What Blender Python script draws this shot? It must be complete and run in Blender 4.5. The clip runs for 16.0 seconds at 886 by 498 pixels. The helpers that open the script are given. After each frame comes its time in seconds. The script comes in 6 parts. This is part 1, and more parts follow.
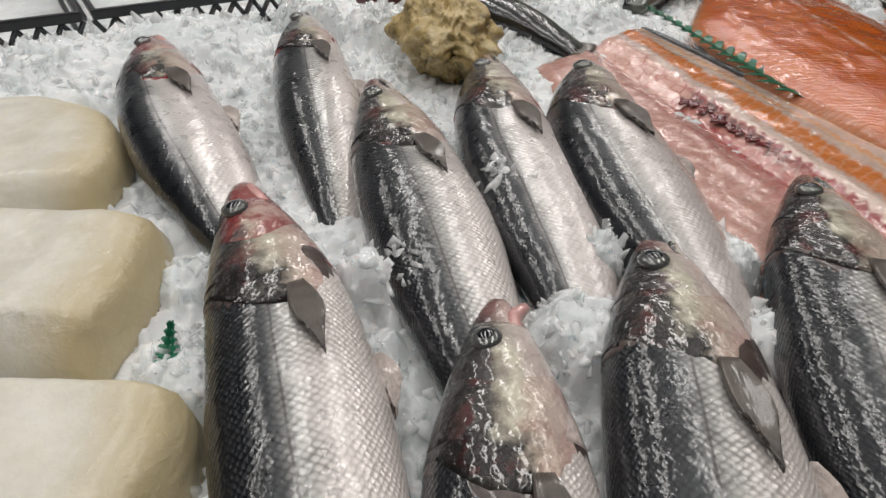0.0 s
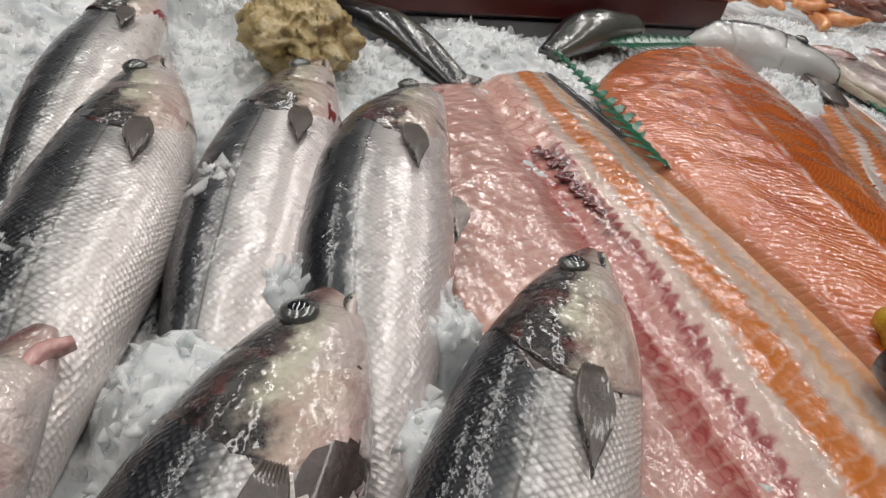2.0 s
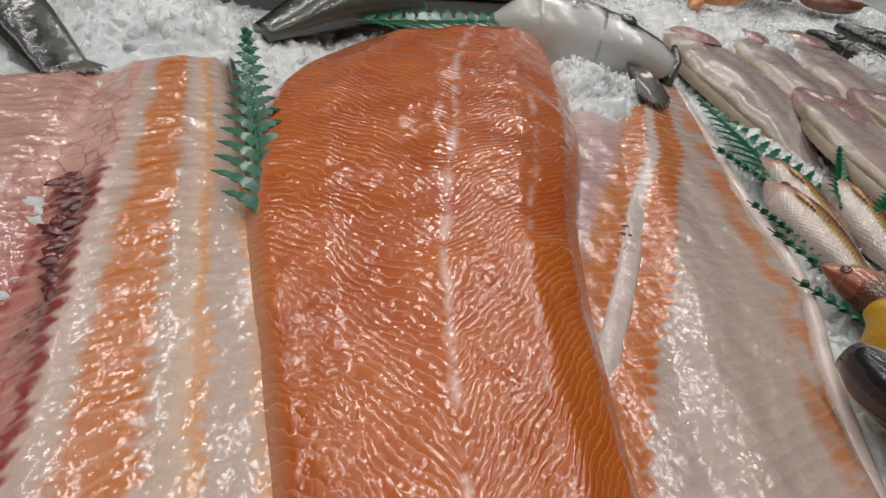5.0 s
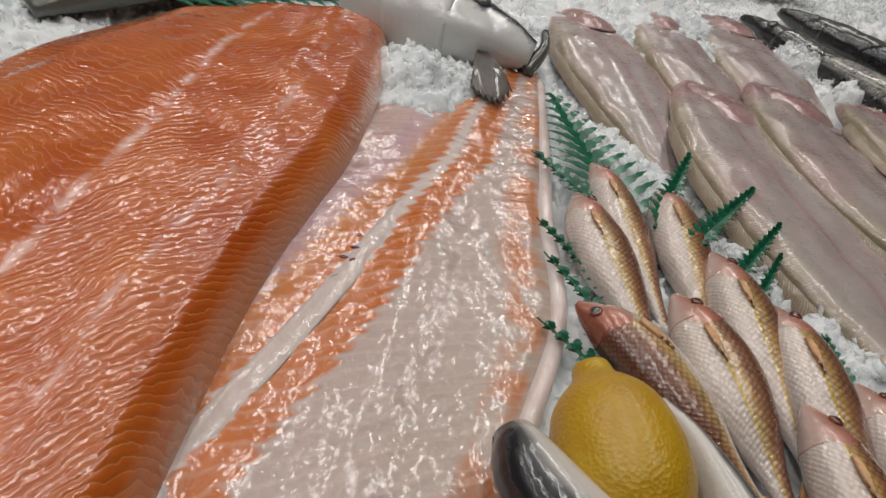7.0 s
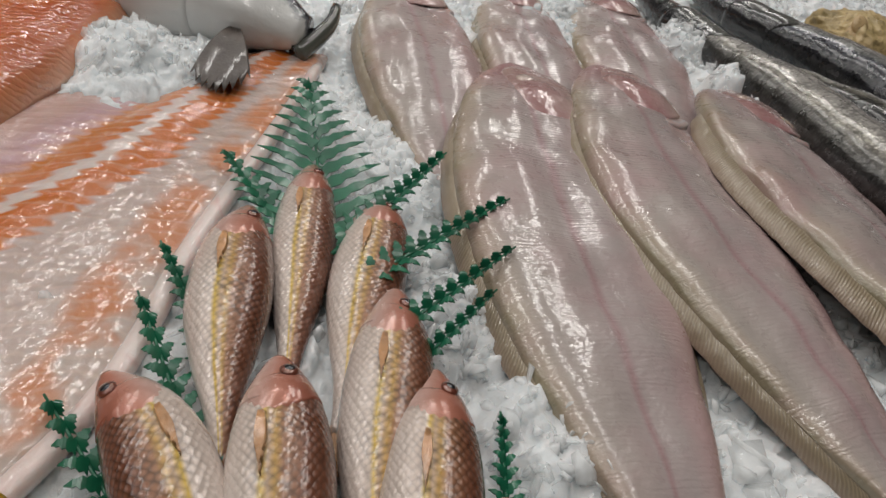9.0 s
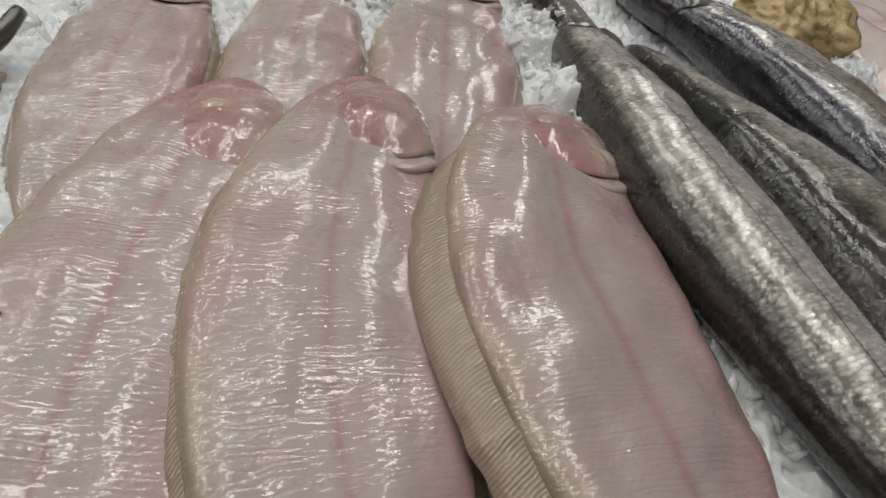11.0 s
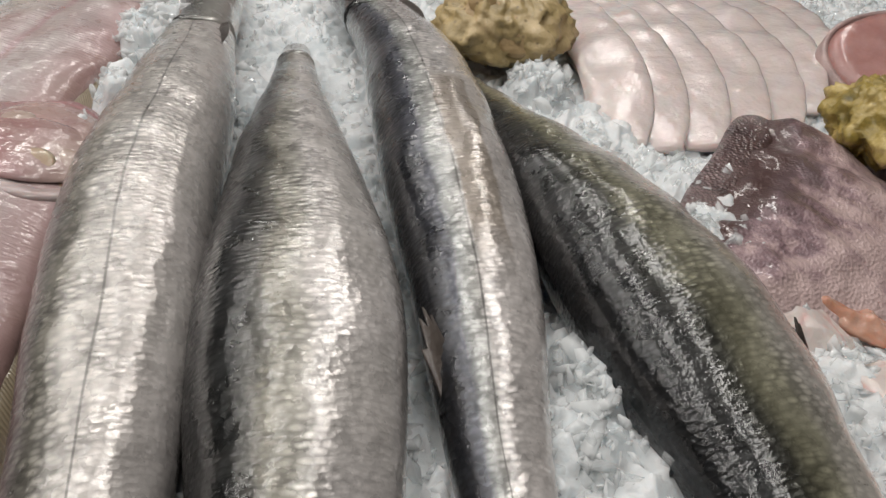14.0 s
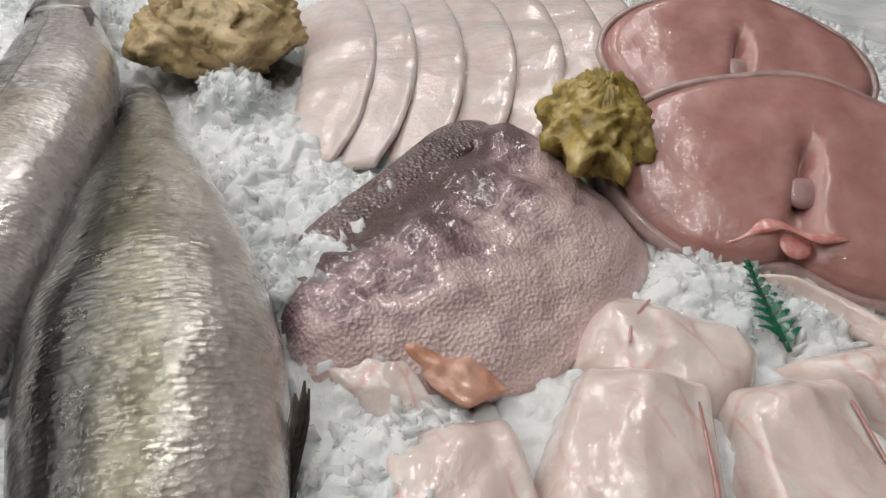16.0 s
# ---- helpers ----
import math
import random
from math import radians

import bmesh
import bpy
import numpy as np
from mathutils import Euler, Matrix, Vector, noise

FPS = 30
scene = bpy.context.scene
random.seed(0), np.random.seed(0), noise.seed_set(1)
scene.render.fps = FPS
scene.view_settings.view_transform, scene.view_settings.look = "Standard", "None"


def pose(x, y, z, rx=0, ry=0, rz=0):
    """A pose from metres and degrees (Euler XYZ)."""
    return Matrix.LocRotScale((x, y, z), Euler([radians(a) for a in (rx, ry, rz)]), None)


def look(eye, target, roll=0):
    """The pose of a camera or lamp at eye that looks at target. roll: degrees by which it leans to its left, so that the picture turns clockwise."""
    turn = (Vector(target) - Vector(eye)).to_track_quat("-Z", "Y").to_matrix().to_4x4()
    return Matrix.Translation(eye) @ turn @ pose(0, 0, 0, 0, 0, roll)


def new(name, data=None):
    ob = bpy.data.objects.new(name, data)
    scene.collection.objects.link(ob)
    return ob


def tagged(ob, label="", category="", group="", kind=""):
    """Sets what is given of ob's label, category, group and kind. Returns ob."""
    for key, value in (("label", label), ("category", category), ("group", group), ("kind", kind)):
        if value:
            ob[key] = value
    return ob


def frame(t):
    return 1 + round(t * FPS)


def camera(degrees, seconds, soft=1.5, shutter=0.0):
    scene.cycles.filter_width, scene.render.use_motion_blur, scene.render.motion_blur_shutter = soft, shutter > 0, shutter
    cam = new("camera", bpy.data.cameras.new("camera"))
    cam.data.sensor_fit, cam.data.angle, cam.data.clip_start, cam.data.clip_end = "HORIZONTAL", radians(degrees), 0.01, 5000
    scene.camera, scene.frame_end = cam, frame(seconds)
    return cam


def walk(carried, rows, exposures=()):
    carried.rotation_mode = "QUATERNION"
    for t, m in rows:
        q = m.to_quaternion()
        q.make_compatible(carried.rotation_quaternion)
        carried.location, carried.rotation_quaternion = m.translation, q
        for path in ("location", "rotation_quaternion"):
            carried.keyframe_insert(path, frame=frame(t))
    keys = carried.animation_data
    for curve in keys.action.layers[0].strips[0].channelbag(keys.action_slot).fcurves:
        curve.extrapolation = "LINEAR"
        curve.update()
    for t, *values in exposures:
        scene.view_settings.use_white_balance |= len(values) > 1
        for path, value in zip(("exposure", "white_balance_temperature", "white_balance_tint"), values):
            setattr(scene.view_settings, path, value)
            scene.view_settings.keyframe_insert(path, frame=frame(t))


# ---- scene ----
cam = camera(71.2, 16.0)
PATH = [
    (0, (0.054, 0.093, 0.292), (0.967, 1.369, -0.948), 3.3),
    (0.5, (0.116, 0.09, 0.287), (1.057, 1.416, -0.877), 2.7),
    (1, (0.167, 0.083, 0.277), (1.123, 1.423, -0.86), 6.1),
    (1.5, (0.204, 0.057, 0.269), (1.15, 1.404, -0.868), 9.8),
    (2, (0.256, 0.055, 0.257), (1.196, 1.402, -0.883), 13.1),
    (2.5, (0.331, 0.065, 0.252), (1.27, 1.405, -0.897), 14.9),
    (3, (0.407, 0.076, 0.242), (1.35, 1.405, -0.917), 15.2),
    (3.5, (0.473, 0.078, 0.237), (1.418, 1.399, -0.93), 14.9),
    (4, (0.537, 0.086, 0.235), (1.492, 1.411, -0.921), 14.4),
    (4.2, (0.561, 0.085, 0.239), (1.516, 1.406, -0.919), 14.1),
    (6.3, (0.742, 0.06, 0.287), (1.672, 1.3, -0.977), 16.7),
    (6.5, (0.77, 0.058, 0.286), (1.684, 1.312, -0.976), 16.4),
    (7, (0.86, 0.049, 0.286), (1.742, 1.328, -0.974), 15.5),
    (7.5, (0.937, 0.054, 0.272), (1.825, 1.331, -0.986), 15.5),
    (8, (0.999, 0.051, 0.271), (1.889, 1.332, -0.981), 14.9),
    (8.5, (1.068, 0.048, 0.263), (1.949, 1.344, -0.979), 14.4),
    (8.7, (1.092, 0.044, 0.266), (1.958, 1.341, -0.986), 14.4),
    (10.8, (1.411, 0.091, 0.278), (2.035, 1.408, -1.091), 9.7),
    (11, (1.443, 0.093, 0.274), (2.075, 1.412, -1.09), 10.0),
    (11.5, (1.503, 0.094, 0.268), (2.154, 1.427, -1.074), 9.7),
    (12, (1.55, 0.089, 0.264), (2.203, 1.431, -1.067), 9.3),
    (12.5, (1.609, 0.076, 0.264), (2.274, 1.424, -1.055), 9.6),
    (13, (1.678, 0.056, 0.266), (2.316, 1.422, -1.047), 9.4),
    (13.5, (1.736, 0.044, 0.265), (2.324, 1.432, -1.05), 8.7),
    (14, (1.792, 0.036, 0.266), (2.354, 1.433, -1.05), 8.8),
    (14.5, (1.854, 0.037, 0.266), (2.401, 1.438, -1.052), 8.4),
    (15, (1.912, 0.029, 0.266), (2.448, 1.431, -1.055), 7.8),
    (15.5, (1.97, 0.035, 0.261), (2.526, 1.438, -1.052), 7.4),
    (16, (2.052, 0.023, 0.262), (2.584, 1.441, -1.043), 5.6),
]
walk(cam, [(t, look(e, g, r)) for t, e, g, r in PATH], [(0.0, 0.0), (2.0, -0.05), (4.0, -0.2), (7.5, -0.2), (11.0, -0.15), (13.5, 0.15), (16.0, 0.22)])

# ---- light ----
world = bpy.data.worlds.new("room_light")
scene.world = world
world.use_nodes = True
world.node_tree.nodes["Background"].inputs[0].default_value = (0.80, 0.85, 0.9, 1)
world.node_tree.nodes["Background"].inputs[1].default_value = 0.03


def strip_lamp(x, y, z, sx, sy, watts, turn, tint=(1.0, 0.965, 0.93)):
    data = bpy.data.lights.new("strip_light", "AREA")
    data.shape, data.size, data.size_y, data.energy, data.color = "RECTANGLE", sx, sy, watts, tint
    ob = new("strip_light", data)
    ob.matrix_world = pose(x, y, z, 0, 0, turn)
    return ob


# rows of long strip lights that run over the counter
LAMP_TURN, LAMP_LONG = -27.0, 4.4
LAMPS = [(x, 1.35) for x in (-0.75, 0.35, 1.45, 2.55)]
for lx, ly in LAMPS:
    strip_lamp(lx, ly, 1.93, 0.13, LAMP_LONG, 25.0, LAMP_TURN)


# ---- materials ----
class Nodes:
    def __init__(self, name):
        self.m = bpy.data.materials.new(name)
        self.m.use_nodes = True
        self.t = self.m.node_tree
        self.p = self.t.nodes["Principled BSDF"]

    def node(self, kind, **inputs):
        n = self.t.nodes.new(kind)
        for k, v in inputs.items():
            self.put(n, k, v)
        return n

    def put(self, n, key, v):
        sock = n.inputs[int(key[1:])] if key[0] == "i" and key[1:].isdigit() else n.inputs[key.replace("_", " ")]
        if isinstance(v, bpy.types.NodeSocket):
            self.t.links.new(v, sock)
        else:
            sock.default_value = v

    def set(self, **kw):
        for k, v in kw.items():
            self.put(self.p, k, v)
        return self

    def uv(self, layer="uv"):
        n = self.t.nodes.new("ShaderNodeUVMap")
        n.uv_map = layer
        return n.outputs[0]

    def obj(self):
        return self.t.nodes.new("ShaderNodeTexCoord").outputs["Object"]

    def xyz(self, v):
        return self.node("ShaderNodeSeparateXYZ", i0=v).outputs

    def math(self, op, a, b=0.0, clamp=False):
        n = self.t.nodes.new("ShaderNodeMath")
        n.operation, n.use_clamp = op, clamp
        self.put(n, "i0", a)
        self.put(n, "i1", b)
        return n.outputs[0]

    def noise(self, v, scale, detail=4.0, rough=0.55, distort=0.0):
        n = self.node("ShaderNodeTexNoise", Vector=v, Scale=scale, Detail=detail, Roughness=rough, Distortion=distort)
        return n.outputs[0]

    def stretch(self, v, s, r=(0, 0, 0)):
        return self.node("ShaderNodeMapping", Vector=v, Scale=s, Rotation=r).outputs[0]

    def cells(self, v, scale, randomness=1.0, feature="F1"):
        n = self.t.nodes.new("ShaderNodeTexVoronoi")
        n.feature = feature
        self.put(n, "Vector", v)
        self.put(n, "Scale", scale)
        self.put(n, "Randomness", randomness)
        return n.outputs[0]

    def wave(self, v, scale, distort, detail=2.0, dscale=1.0, kind="BANDS", direction="X"):
        n = self.t.nodes.new("ShaderNodeTexWave")
        n.wave_type, n.bands_direction = kind, direction
        for k, val in (("Vector", v), ("Scale", scale), ("Distortion", distort), ("Detail", detail), ("Detail Scale", dscale)):
            self.put(n, k.replace(" ", "_"), val)
        return n.outputs[1]

    def ramp(self, f, stops, ease="LINEAR"):
        n = self.t.nodes.new("ShaderNodeValToRGB")
        e = n.color_ramp.elements
        n.color_ramp.interpolation = ease
        while len(e) < len(stops):
            e.new(0.5)
        for el, (pos, c) in zip(e, stops):
            el.position = pos
            el.color = (c, c, c, 1) if isinstance(c, (int, float)) else (*c, 1)
        self.t.links.new(f, n.inputs[0])
        return n.outputs[0]

    def mix(self, f, a, b, how="MIX"):
        n = self.t.nodes.new("ShaderNodeMix")
        n.data_type, n.blend_type = "RGBA", how
        self.put(n, "i0", f)
        for k, c in (("i6", a), ("i7", b)):
            self.put(n, k, c if isinstance(c, bpy.types.NodeSocket) else (*c, 1))
        return n.outputs[2]

    def bump(self, h, strength, dist, after=None):
        n = self.node("ShaderNodeBump", Height=h, Strength=strength, Distance=dist)
        if after:
            self.t.links.new(after, n.inputs["Normal"])
        return n.outputs[0]


def wet(n, coat=0.7, rough=0.08, lump=0.3, fleck=0.4, long=(1, 1, 1), spark=0.0, under=None):
    """A film of water with its own uneven surface, over the relief of what it wets."""
    o = n.stretch(n.obj(), long)
    film = n.bump(n.noise(o, 210, 1.0, 0.4), fleck, 0.0010, n.bump(n.noise(o, 60, 1.0, 0.4), lump, 0.004, under))
    if spark:                                  # tiny beads of water and scale rims
        film = n.bump(n.noise(o, 460, 2.0, 0.6), spark, 0.0014, film)
    return n.set(Coat_Weight=coat, Coat_Roughness=rough, Coat_Normal=film, Coat_IOR=1.45)


def fish_skin(name, stops, scale, edge, bump=0.6, metallic=0.25, rough=0.3, blotch=0.35, blotch_tint=(0.5, 0.5, 0.5), sheen=0.3, wrinkle=0.0, wob=0.14, film=(1, 1, 1), fine=0.0, fleck=0.35, lump=0.22, line=0.0, spark=0.11, aspect=1.15, turn=45.0, loose=0.28, patch=None, front=None, keep=0.0):
    """Skin of a whole fish: tone from belly (0) to back (1), scales in a staggered lattice, blotches."""
    n = Nodes(name)
    uv, flat = n.uv(), n.uv("metric")
    s = n.xyz(uv)
    tone = n.math("ADD", s[1], n.math("MULTIPLY", n.math("SUBTRACT", n.noise(n.obj(), 35, 3), 0.5), wob))
    base = n.ramp(tone, stops)
    lattice = n.stretch(flat, (1, aspect, 1), (0, 0, radians(turn)))
    c = n.cells(lattice, 1.0 / scale, loose)
    worn = n.ramp(n.noise(n.obj(), 48, 4, 0.6), [(0.36, 0.35), (0.6, 1.0)])     # slime hides the scales here and there
    dark = n.ramp(c, [(0.25, 1.0), (0.62, 1 - edge)])
    col = n.mix(n.math("MULTIPLY", n.ramp(s[1], [(0.12, 0.15), (0.42, 1.0)]), worn), base, n.mix(1.0, base, dark, "MULTIPLY"))
    if line:
        off = n.math("ABSOLUTE", n.math("SUBTRACT", n.math("ADD", s[1], n.math("MULTIPLY", n.math("SUBTRACT", n.noise(n.obj(), 12, 2), 0.5), 0.05)), line))
        col = n.mix(n.math("MULTIPLY", n.ramp(off, [(0.004, 1.0), (0.012, 0.0)]), 0.7), col, (0.05, 0.048, 0.045))
    big = n.noise(n.obj(), 14, 5, 0.6)
    col = n.mix(n.math("MULTIPLY", n.math("MULTIPLY", n.ramp(big, [(0.42, 0.0), (0.68, 1.0)]), blotch), n.ramp(s[1], [(0.52, 1.0), (0.66, keep)])), col, blotch_tint)
    if patch:                                  # a rubbed brown patch on the flank
        at, lo, hi = patch
        ju = n.math("ADD", s[0], n.math("MULTIPLY", n.math("SUBTRACT", n.noise(n.obj(), 30, 3), 0.5), 0.08))
        inside = n.math("MULTIPLY", n.ramp(ju, [(at, 0.0), (at + 0.015, 1.0), (at + 0.2, 1.0), (at + 0.26, 0.0)]), n.ramp(tone, [(lo, 0.0), (lo + 0.02, 1.0), (hi, 1.0), (hi + 0.02, 0.0)]))
        col = n.mix(n.math("MULTIPLY", inside, 0.85), col, (0.30, 0.255, 0.21))
    if fine:                                   # sharp mottling of head bones
        spot = n.ramp(n.noise(n.obj(), 110, 6, 0.75), [(0.46, 0.0), (0.60, 1.0)])
        col = n.mix(n.math("MULTIPLY", spot, fine), col, (0.03, 0.025, 0.02))
    bm = n.bump(n.math("SUBTRACT", 1.0, c), bump, scale * 0.28)
    bm = n.bump(n.noise(n.obj(), 75, 4), 0.3, 0.004, bm)
    if front:                                  # flushed towards the snout
        col = n.mix(n.ramp(n.math("ADD", s[0], n.math("MULTIPLY", n.noise(n.obj(), 30, 4), 0.08)), [(0.10, 0.9), (0.22, 0.0)]), col, front)
    skin = n.bump(n.math("SUBTRACT", 1.0, c), 0.25, scale * 0.1) if bump > 0.3 else None
    if wrinkle:                                # shallow ripples over the muscle blocks
        fold = n.wave(n.stretch(flat, (1, 0.35, 1)), 88.0, 11.0, 3.0, 1.5)
        skin = n.bump(fold, wrinkle, 0.00022, skin)
        bm = n.bump(fold, wrinkle * 0.5, 0.00022, bm)
    rg = n.ramp(n.noise(n.obj(), 90, 3), [(0.3, rough * 0.7), (0.7, rough * 1.4)])
    n.set(Base_Color=col, Normal=bm, Roughness=rg, Metallic=metallic, Specular_IOR_Level=sheen)
    return wet(n, 1.0, 0.07, lump, fleck, film, spark, skin).m


def flesh(name, lo, hi, scale=30, rough=0.28, bump=0.5, sub=0.25, radius=(0.02, 0.008, 0.005), coat=0.6):
    n = Nodes(name)
    o = n.obj()
    col = n.mix(n.ramp(n.noise(o, scale, 6, 0.6), [(0.3, 0.0), (0.7, 1.0)]), lo, hi)
    b = n.bump(n.noise(o, 170, 4), bump * 0.6, 0.0015)
    b = n.bump(n.noise(o, 45, 4), bump, 0.004, b)
    n.set(Base_Color=col, Normal=b, Roughness=rough, Subsurface_Weight=sub, Subsurface_Scale=0.4, Subsurface_Radius=radius)
    return wet(n, coat, 0.08, 0.4, 0.5).m


def flaky(name, lo, hi, scale=26, *rest):
    """Raw white fish: cloudy, with rows of flakes, pink veins and a wet skin."""
    n = Nodes(name)
    o = n.obj()
    bands = n.wave(n.stretch(o, (1.0, 0.5, 1.0), (0, 0, 0.5)), 14.0, 7.0, 3.0, 1.6)
    col = n.mix(n.ramp(n.noise(o, scale, 6, 0.6), [(0.3, 0.0), (0.7, 1.0)]), lo, hi)
    col = n.mix(n.math("MULTIPLY", n.ramp(bands, [(0.6, 0.0), (1.0, 1.0)]), 0.3), col, (0.70, 0.62, 0.58))
    vein = n.ramp(n.cells(n.stretch(o, (1, 0.35, 1), (0, 0, 0.4)), 34, 1.0, "DISTANCE_TO_EDGE"), [(0.0, 1.0), (0.05, 0.0)])
    col = n.mix(n.math("MULTIPLY", n.math("MULTIPLY", vein, n.ramp(n.noise(o, 30, 3), [(0.45, 0.0), (0.65, 1.0)])), 0.5), col, (0.55, 0.22, 0.2))
    b = n.bump(bands, 0.25, 0.002, n.bump(n.noise(o, 50, 5), 0.5, 0.005))
    n.set(Base_Color=col, Normal=b, Roughness=0.28, Subsurface_Weight=0.25, Subsurface_Scale=0.4, Subsurface_Radius=(0.02, 0.010, 0.008))
    return wet(n, 0.9, 0.09, 0.4, 0.5).m


def plain(name, color, rough=0.4, metallic=0.0, vary=0.12, scale=40, bump=0.15, coat=0.0):
    n = Nodes(name)
    o = n.obj()
    f = n.noise(o, scale, 5, 0.6)
    dark = tuple(c * (1 - vary) for c in color)
    lite = tuple(min(1, c * (1 + vary)) for c in color)
    n.set(Base_Color=n.mix(n.ramp(f, [(0.3, 0.0), (0.7, 1.0)]), dark, lite), Roughness=rough, Metallic=metallic,
          Normal=n.bump(n.noise(o, scale * 4, 3), bump, 0.002), Coat_Weight=coat, Coat_Roughness=0.08)
    return n.m


M = {}
M["bass"] = fish_skin("bass_skin", [(0.0, (0.74, 0.67, 0.64)), (0.3, (0.70, 0.65, 0.62)), (0.46, (0.56, 0.54, 0.52)), (0.55, (0.32, 0.32, 0.31)), (0.64, (0.065, 0.07, 0.075)), (0.78, (0.014, 0.016, 0.02))],
                      0.0031, 0.62, 0.8, 0.25, 0.3, 0.12, (0.55, 0.53, 0.5), 0.3, 0.0, 0.1, line=0.57)
M["bass_pale"] = fish_skin("bass_skin_pale", [(0.0, (0.68, 0.60, 0.58)), (0.5, (0.62, 0.58, 0.56)), (0.62, (0.40, 0.39, 0.38)), (0.72, (0.06, 0.065, 0.07)), (0.85, (0.016, 0.018, 0.022))],
                           0.0031, 0.3, 0.35, 0.25, 0.3, 0.15, (0.64, 0.58, 0.56), 0.3, 0.0, 0.1, line=0.66)
def head_skin(name, stops, blood, gape_red=0.5):
    """Bony head: dark crown, silver-yellow cheek, black smudge along the gill edge, blood where it bled."""
    n = Nodes(name)
    o, s = n.obj(), n.xyz(n.uv())
    jit = n.math("SUBTRACT", n.noise(o, 55, 5, 0.65), 0.5)
    v = n.math("ADD", s[1], n.math("MULTIPLY", jit, 0.34))
    u = n.math("ADD", s[0], n.math("MULTIPLY", n.math("SUBTRACT", n.noise(o, 38, 4, 0.6), 0.5), 0.07))
    col = n.ramp(v, stops)
    cheek = n.math("MULTIPLY", n.ramp(u, [(0.07, 0.0), (0.10, 1.0), (0.19, 1.0), (0.21, 0.0)]), n.ramp(v, [(0.36, 0.0), (0.44, 1.0), (0.60, 1.0), (0.66, 0.0)]))
    col = n.mix(n.math("MULTIPLY", cheek, n.ramp(n.noise(o, 70, 4), [(0.4, 0.1), (0.6, 0.75)])), col, (0.60, 0.57, 0.45))
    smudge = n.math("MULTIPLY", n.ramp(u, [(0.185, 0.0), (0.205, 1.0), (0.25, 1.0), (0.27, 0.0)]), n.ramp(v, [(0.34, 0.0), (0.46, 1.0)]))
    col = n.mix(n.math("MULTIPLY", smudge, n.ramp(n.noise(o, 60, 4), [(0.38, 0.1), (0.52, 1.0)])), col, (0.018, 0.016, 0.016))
    snout = n.ramp(u, [(0.02, 1.0), (0.06, 0.0)])
    col = n.mix(n.math("MULTIPLY", snout, gape_red), col, (0.30, 0.13, 0.12))
    bled = n.ramp(n.noise(o, 44, 5, 0.6), [(0.58 - 0.22 * blood, 0.0), (0.66 - 0.16 * blood, 1.0)])
    bled = n.math("MULTIPLY", bled, n.ramp(s[1], [(0.78, 1.0), (0.92, 0.0)]))
    col = n.mix(n.math("MULTIPLY", bled, 0.85 * blood), col, (0.26, 0.045, 0.045))
    rel = n.bump(n.noise(o, 150, 4, 0.6), 0.5, 0.0022, n.bump(n.noise(o, 48, 4), 0.75, 0.007))
    n.set(Base_Color=col, Roughness=0.24, Metallic=0.1, Normal=rel, Specular_IOR_Level=0.35)
    return wet(n, 1.0, 0.07, 0.5, 0.6).m


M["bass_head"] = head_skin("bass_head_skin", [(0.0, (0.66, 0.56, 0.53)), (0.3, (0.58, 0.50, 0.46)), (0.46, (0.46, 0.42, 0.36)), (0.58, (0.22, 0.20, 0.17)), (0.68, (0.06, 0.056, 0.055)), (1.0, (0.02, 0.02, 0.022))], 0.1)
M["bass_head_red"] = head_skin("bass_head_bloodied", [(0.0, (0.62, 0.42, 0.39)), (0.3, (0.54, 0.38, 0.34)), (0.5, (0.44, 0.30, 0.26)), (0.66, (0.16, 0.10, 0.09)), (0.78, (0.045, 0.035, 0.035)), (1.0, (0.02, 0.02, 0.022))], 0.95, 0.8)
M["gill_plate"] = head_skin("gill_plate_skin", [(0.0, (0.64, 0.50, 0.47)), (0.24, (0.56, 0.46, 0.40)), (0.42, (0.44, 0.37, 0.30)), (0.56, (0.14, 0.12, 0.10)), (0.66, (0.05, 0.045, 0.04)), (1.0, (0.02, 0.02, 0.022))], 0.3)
HK = dict(aspect=0.62, turn=0.0, loose=0.7, fleck=0.28, lump=0.14, spark=0.15, fine=0.2)
M["hake_silver"] = fish_skin("hake_silver_skin", [(0.0, (0.72, 0.67, 0.64)), (0.4, (0.70, 0.66, 0.62)), (0.62, (0.62, 0.59, 0.54)), (0.74, (0.36, 0.34, 0.29)), (0.86, (0.12, 0.115, 0.10)), (1.0, (0.04, 0.04, 0.04))],
                             0.0028, 0.6, 0.5, 0.35, 0.28, 0.3, (0.50, 0.48, 0.44), 0.3, 0.3, 0.2, line=0.46, **HK)
M["hake"] = fish_skin("hake_skin", [(0.0, (0.78, 0.73, 0.70)), (0.38, (0.74, 0.70, 0.67)), (0.48, (0.52, 0.50, 0.44)), (0.57, (0.28, 0.265, 0.22)), (0.64, (0.10, 0.097, 0.085)), (0.74, (0.03, 0.031, 0.03)), (1.0, (0.018, 0.019, 0.02))],
                      0.0028, 0.6, 0.5, 0.35, 0.28, 0.3, (0.40, 0.38, 0.33), 0.3, 0.3, 0.22, **HK)
